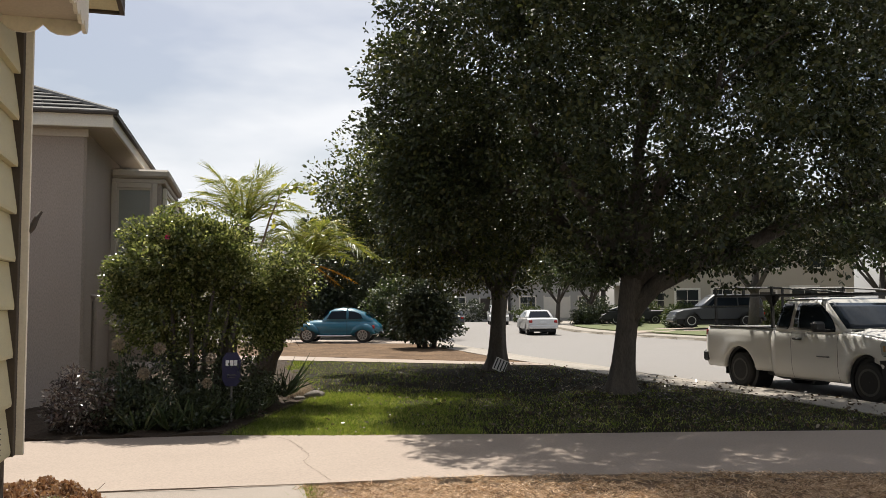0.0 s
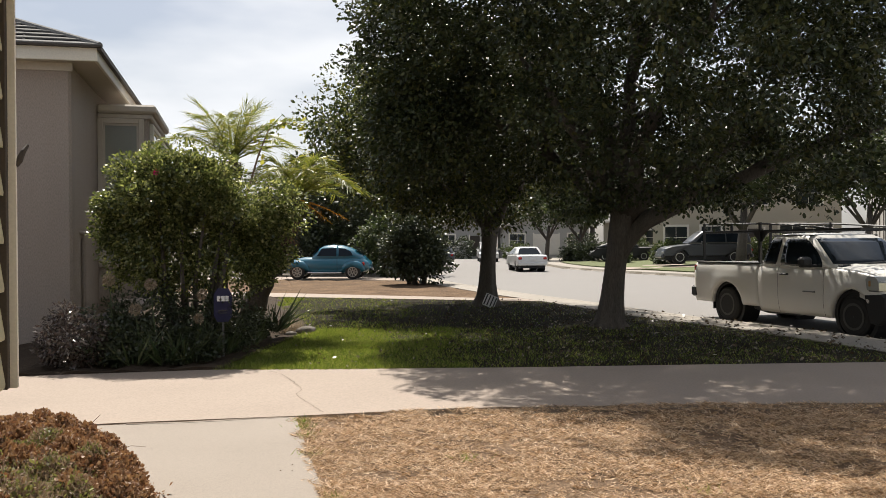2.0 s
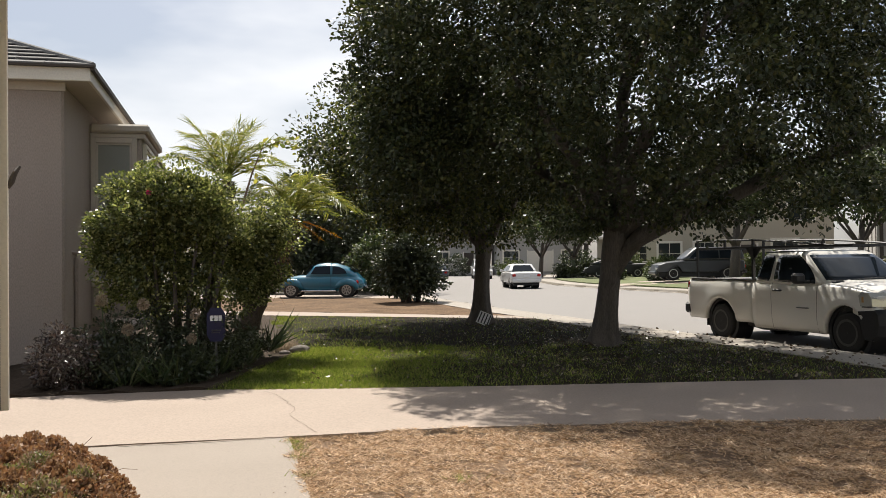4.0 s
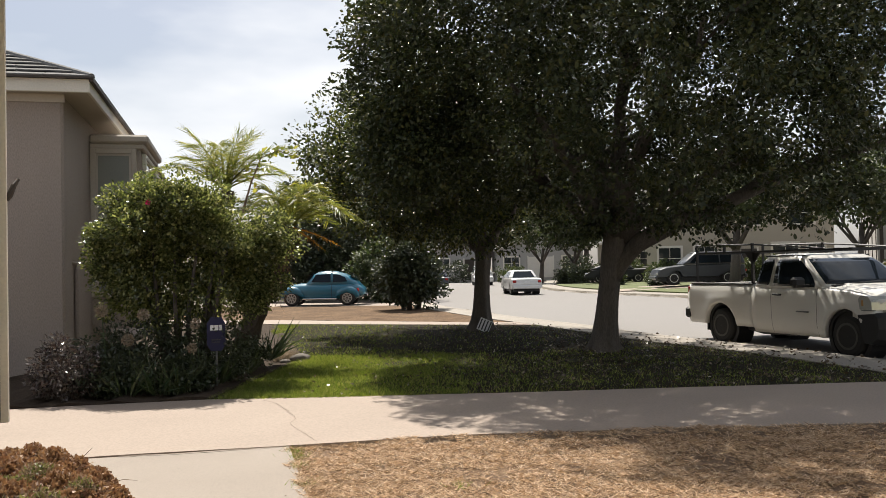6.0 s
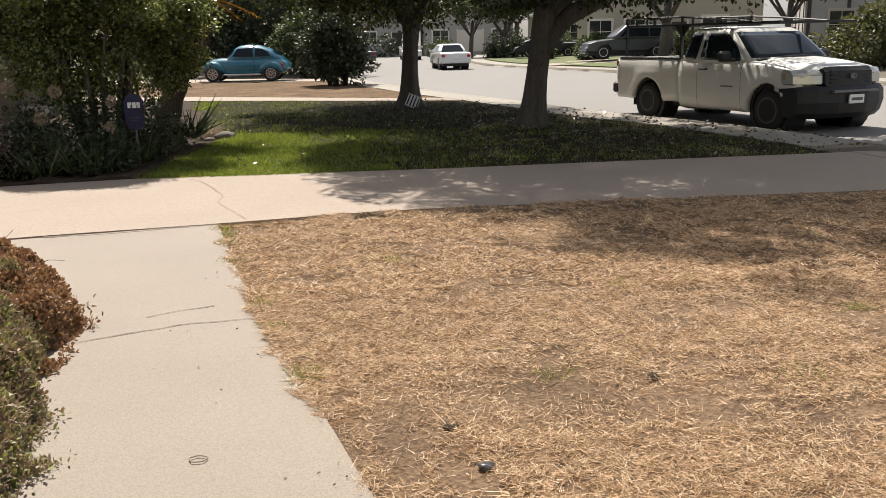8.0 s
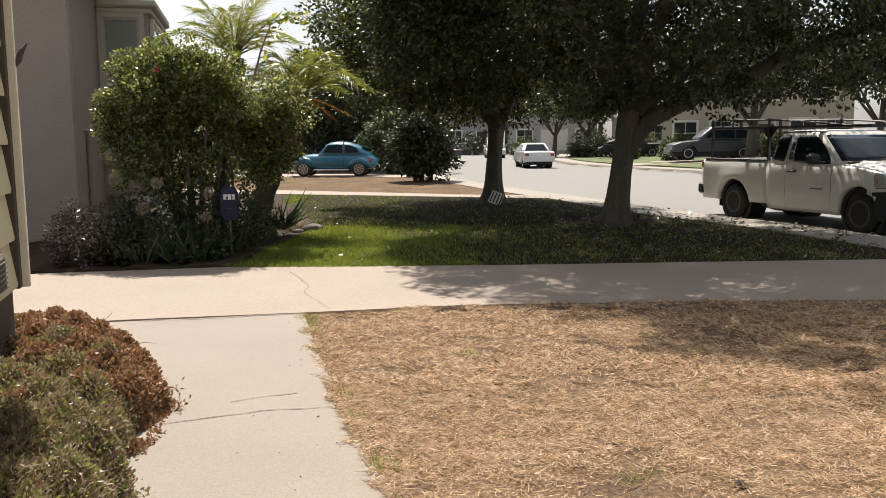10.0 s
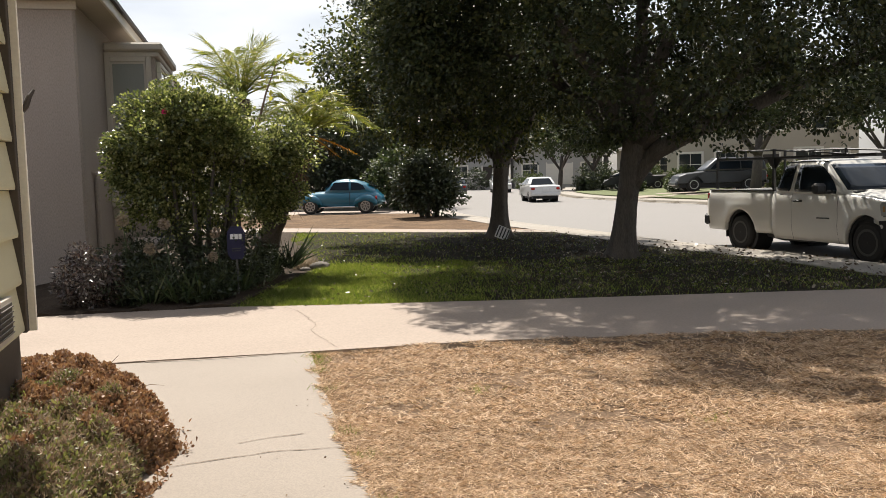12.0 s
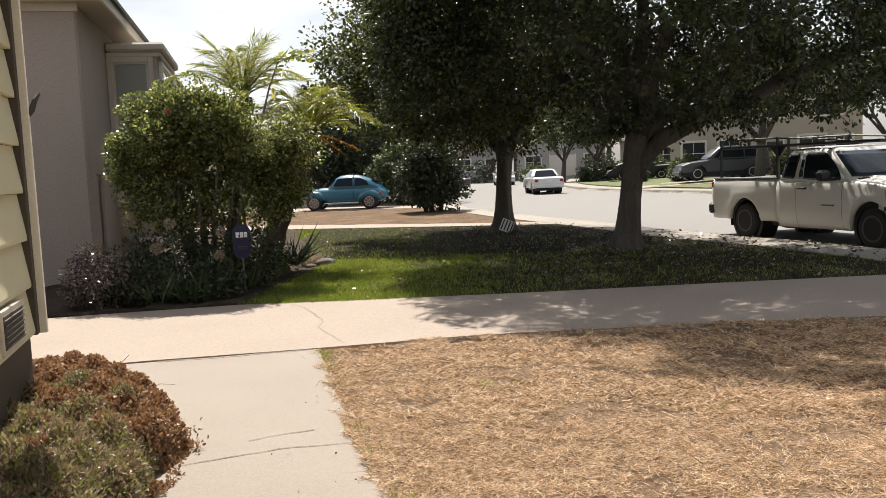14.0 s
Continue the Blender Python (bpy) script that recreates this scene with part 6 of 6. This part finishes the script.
for i, (lx, ly, s) in enumerate(litter):
    bm = bmesh.new()
    bmesh.ops.create_icosphere(bm, subdivisions=2, radius=s)
    for v in bm.verts:
        v.co *= 1 + 1.1 * noise.noise(v.co * 38 + Vector((lx, ly, 0)))
        v.co.z *= 0.35
    bmesh.ops.translate(bm, verts=bm.verts, vec=on_land(lx, ly, 0.022))
    tagged(part("dirt_clod", bm, SOIL if i != 1 else GREY_PAINT, smooth=True), "dark clod of earth in the dead lawn" if i != 1 else "dark grey stone in the dead lawn", "clod", "clods")
r = np.random.default_rng(95)
n = 60
wx, wy = r.uniform(-1.2, 0.2, n), r.uniform(2.4, 7.3, n)
ok = (wx < np.interp(wy, [p[1] for p in WALK_R[::-1]], [p[0] for p in WALK_R[::-1]]) - 0.05)
crumbs = leaves("walk_litter", np.stack([wx, wy, 0 * wx + 0.03 + land(wx, wy)], 1)[ok], np.tile(np.array([1.0, 0, 0.1]), (ok.sum(), 1)), 0.013, 0.5, LEAF_ROUND, TWIG, spread=0.8, rng=r)
tagged(crumbs, "scattered dry leaf crumbs on the walk", "litter", kind="stuff")

# ---- grass ----
WR = np.array(WALK_R[::-1])


def dry_blades(name, n, y0, y1, length, aspect, seed, lift):
    r = np.random.default_rng(seed)
    y = y0 + (y1 - y0) * r.uniform(0, 1, n)
    lo = np.interp(y, WR[:, 1], WR[:, 0]) - 0.03 - 0.05 * np.maximum(0, np.sin(y * 7) * np.sin(y * 17))
    hi = np.minimum(6.5, 0.56 * y + 2.2)
    x = lo + (hi - lo) * r.uniform(0, 1, n) ** 1.15
    top = np.interp(x, [p[0] for p in DRIVE_NEAR], [p[1] for p in DRIVE_NEAR]) + 0.03
    bare = np.array([noise.noise((a * 1.6, b * 1.6, 4.0)) + 0.6 * noise.noise((a * 5, b * 5, 9.0)) + 0.75 * noise.noise((a * 11, b * 17, 2.0)) for a, b in zip(x, y)])
    hole = np.exp(-(((x - 0.75) / 0.75) ** 2 + ((y - 3.65) / 0.42) ** 2)) + 0.8 * np.exp(-(((x - 0.1) / 0.2) ** 2 + ((y - 3.2) / 0.5) ** 2)) + 0.6 * np.exp(-(((x - 1.9) / 0.5) ** 2 + ((y - 3.2) / 0.3) ** 2))
    keep = (y < top) & (r.uniform(0, 1, n) > np.clip(0.1 + 2.2 * (bare - 0.18), 0.0, 0.93)) & (r.uniform(0, 1, n) > 0.93 * np.clip(hole, 0, 1))
    x, y = x[keep], y[keep]
    lump = np.array([noise.noise((a * 1.4, b * 1.4, 0.3)) * 0.03 + noise.noise((a * 6, b * 6, 1.3)) * 0.02 for a, b in zip(x, y)])
    az = r.uniform(0, 6.28, len(x))
    out = np.stack([np.cos(az), np.sin(az), r.uniform(-0.05, 0.8, len(x)) * lift], 1)
    ob = leaves(name, np.stack([x, y, land(x, y) + 0.016 + lump + r.uniform(0, 0.012, len(x))], 1), out, length, aspect, BLADE, BLADE_DRY, spread=0.08, rng=r, vary=0.5)
    return tagged(ob, "matted dead straw-coloured grass blades", "grass", kind="stuff")


dry_blades("dry_grass", 300000, 2.2, 5.4, 0.038, 0.08, 101, 0.6)
dry_blades("dry_grass", 200000, 5.2, 9.2, 0.044, 0.12, 102, 0.7)
dry_blades("straw_litter", 2200, 2.2, 5.2, 0.1, 0.035, 103, 0.4)

LAWN = LAWN_LEFT + LAWN_EDGE[::-1]


def green_blades(name, n, x0, x1, y0, y1, length, aspect, seed, lit=False):
    r = np.random.default_rng(seed)
    x, y = r.uniform(x0, x1, n), r.uniform(y0, y1, n)
    ok = inside([(a - 0.06 if a < 0 else a, b - 0.03) for a, b in LAWN], x, y)
    near = np.interp(x, [p[0] for p in DRIVE_FAR], [p[1] for p in DRIVE_FAR]) - 0.06
    ok &= y > near
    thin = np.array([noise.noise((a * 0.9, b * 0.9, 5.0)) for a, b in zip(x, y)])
    # tree shade built into the blades: thinned to dark soil where it falls
    shade_edge = np.array([noise.noise((a * 0.55, b * 0.55, 8.0)) + 0.5 * noise.noise((a * 2.2, b * 2.2, 1.0)) for a, b in zip(x, y)])
    tree_shade = np.clip((x + 0.75 + 0.7 * shade_edge) * 0.8, 0, 1) + np.clip((y - 15.2 + 1.2 * shade_edge) * 0.5, 0, 0.75) * (x > -3.6)
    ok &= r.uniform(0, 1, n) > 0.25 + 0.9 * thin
    ok &= r.uniform(0, 1, n) > np.clip(tree_shade, 0, 0.92)
    x, y = x[ok], y[ok]
    az = r.uniform(0, 6.28, len(x))
    out = np.stack([np.cos(az) * 0.6, np.sin(az) * 0.6, r.uniform(0.4, 1.3, len(x))], 1)
    ob = leaves(name, np.stack([x, y, land(x, y) + 0.015], 1), out, length, aspect, BLADE, BLADE_GREEN, spread=0.1, rng=r, vary=0.45)
    return tagged(ob, "green lawn grass blades", "grass", kind="stuff")


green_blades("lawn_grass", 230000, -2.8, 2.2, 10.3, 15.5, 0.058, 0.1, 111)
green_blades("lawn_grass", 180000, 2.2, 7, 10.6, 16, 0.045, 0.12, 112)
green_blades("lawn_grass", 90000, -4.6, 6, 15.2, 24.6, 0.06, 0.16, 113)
r = np.random.default_rng(115)
n = 5500
x, y = r.uniform(-3, 6.8, n), r.uniform(10.6, 23, n)
ok = inside(LAWN, x, y) & (r.uniform(0, 1, n) < np.clip(0.3 + 0.2 * (x + 1), 0.06, 1))
x, y = x[ok], y[ok]
az = r.uniform(0, 6.28, len(x))
tagged(leaves("fallen_leaves", np.stack([x, y, land(x, y) + 0.06], 1), np.stack([np.cos(az), np.sin(az), 0 * az], 1), 0.05, 0.5, LEAF_ROUND, FALLEN, spread=0.5, rng=r), "dry fallen leaves scattered on the lawn", "leaves", kind="stuff")
n = 900
x, y = r.uniform(2.5, 7.7, n), r.uniform(11.3, 19, n)
ok = (side_of(GUTTER, x, y) < -0.05) & (side_of(GUTTER, x, y) > -1.7)
x, y = x[ok], y[ok]
az = r.uniform(0, 6.28, len(x))
tagged(leaves("kerb_leaves", np.stack([x, y, np.where(side_of(GUTTER, x, y) > -0.45, STREET_Z + 0.03, 0.035)], 1), np.stack([np.cos(az), np.sin(az), 0 * az], 1), 0.06, 0.55, LEAF_ROUND, FALLEN, spread=0.2, rng=r), "dry leaves gathered along the kerb", "leaves", kind="stuff")


wat, wout = [], []
for i, (tx, ty) in enumerate([(-1.16, 7.5), (-1.1, 7.25), (-1.02, 6.9), (-0.9, 6.3), (-0.62, 5.2), (-0.5, 4.75), (-0.3, 4.0), (0.85, 3.85), (2.0, 3.7), (1.6, 5.3), (0.2, 6.2), (2.8, 4.6)]):
    k = 60 if i < 7 else 35
    az = r.uniform(0, 6.28, k)
    wat.append(np.array(on_land(tx, ty, 0.015)) + r.normal(0, 0.05, (k, 3)) * np.array([1, 1, 0]))
    wout.append(np.stack([np.cos(az), np.sin(az), r.uniform(0.4, 1.5, k)], 1))
tagged(leaves("weeds", np.concatenate(wat), np.concatenate(wout), 0.07, 0.06, BLADE, BLADE_GREEN, spread=0.15, rng=r), "small weeds still green in the dead lawn", "weeds", kind="stuff")


# ---- greenery across the street ----
def street_tree_far(x, y, h, rx, rz, label, seed, mt=LEAF_FAR, trunk=0.2, per=50, size=0.2):
    r = np.random.default_rng(seed)
    ob = thing("far_tree", Matrix.Identity(4), label, "tree", "far trees")
    g = on_land(x, y, -0.1)
    part("trunk", tube(bmesh.new(), [g, g + Vector((0.1, 0, h * 0.3)), g + Vector((0.25, 0.1, h * 0.62))], [trunk * 1.25, trunk, trunk * 0.6], 10, 0.1, seed), BARK, ob, smooth=True)
    for k in range(4):
        a = 1.57 * k + 0.5
        part("limb", tube(bmesh.new(), [g + Vector((0.12, 0, h * 0.36)), g + Vector((rx * 0.35 * math.cos(a), rx * 0.35 * math.sin(a), h * 0.58)), g + Vector((rx * 0.7 * math.cos(a), rx * 0.7 * math.sin(a), h * 0.8))], [trunk * 0.55, trunk * 0.4, trunk * 0.12], 7, 0.1, seed + k), BARK, ob, smooth=True)
    c = (x, y, h)
    foliage("crown", clumps(c, (rx, rx, rz), 170, r, 0.25, h - rz * 0.9), 0.6, per, size, 0.55, LEAF_ROUND, mt, ob, r, c)
    return ob


street_tree_far(16.6, 46.8, 5.6, 3.0, 2.2, "leafy street tree beside the parked suv", 131, trunk=0.26)
street_tree_far(11.9, 71, 4.6, 2.4, 1.8, "slender tree before the far houses", 132, trunk=0.16)
street_tree_far(9.9, 76, 5.0, 2.6, 2.0, "slender tree before the far houses", 133, trunk=0.18)
street_tree_far(20.5, 41, 5.0, 2.6, 1.9, "yellowish leafy tree before the two-storey house", 134, trunk=0.16)
street_tree_far(27.0, 72, 7.5, 5, 3.5, "big dark tree behind the houses", 135, LEAF_DARK, 0.3, 60, 0.3)
street_tree_far(-3.0, 60, 5.6, 3.6, 3.4, "big dark tree behind the next yard", 136, LEAF_DARK, 0.3, 70, 0.28)
street_tree_far(-7.0, 53, 4.0, 2.6, 2.6, "big dark tree behind the next yard", 137, LEAF_DARK, 0.3, 70, 0.28)
street_tree_far(5.5, 108, 8.0, 7, 4.5, "dark trees beyond the street's end", 138, LEAF_DARK, 0.3, 60, 0.42)
street_tree_far(19.0, 104, 8.5, 7, 4.5, "dark trees beyond the street's end", 139, LEAF_DARK, 0.3, 60, 0.42)
for i, (x, y, rx, rz) in enumerate([(12.0, 66, 1.3, 0.8), (14.8, 65, 1.4, 0.9), (11.2, 69, 1.0, 0.6), (15.5, 57, 1.2, 0.7), (18.2, 55, 1.4, 0.9), (12.4, 57.5, 0.7, 0.45), (14.2, 52.5, 0.8, 0.4), (19.8, 51.5, 1.2, 0.8), (3.2, 93, 1.8, 1.4), (8.6, 88, 1.6, 1.1), (14.5, 82, 2.2, 1.3), (17.5, 80, 2.0, 1.2)]):
    z = float(land(x, y))
    shrub("front_garden_shrub", (x, y, z + rz * 0.9), (rx, rx * 0.8, rz), 60, 45, 0.16, LEAF_FAR if i % 2 else LEAF_DARK, "clipped rounded garden shrub across the street", stems=3, floor=0.0, radius=0.3, seed=150 + i, trunk=0.03)
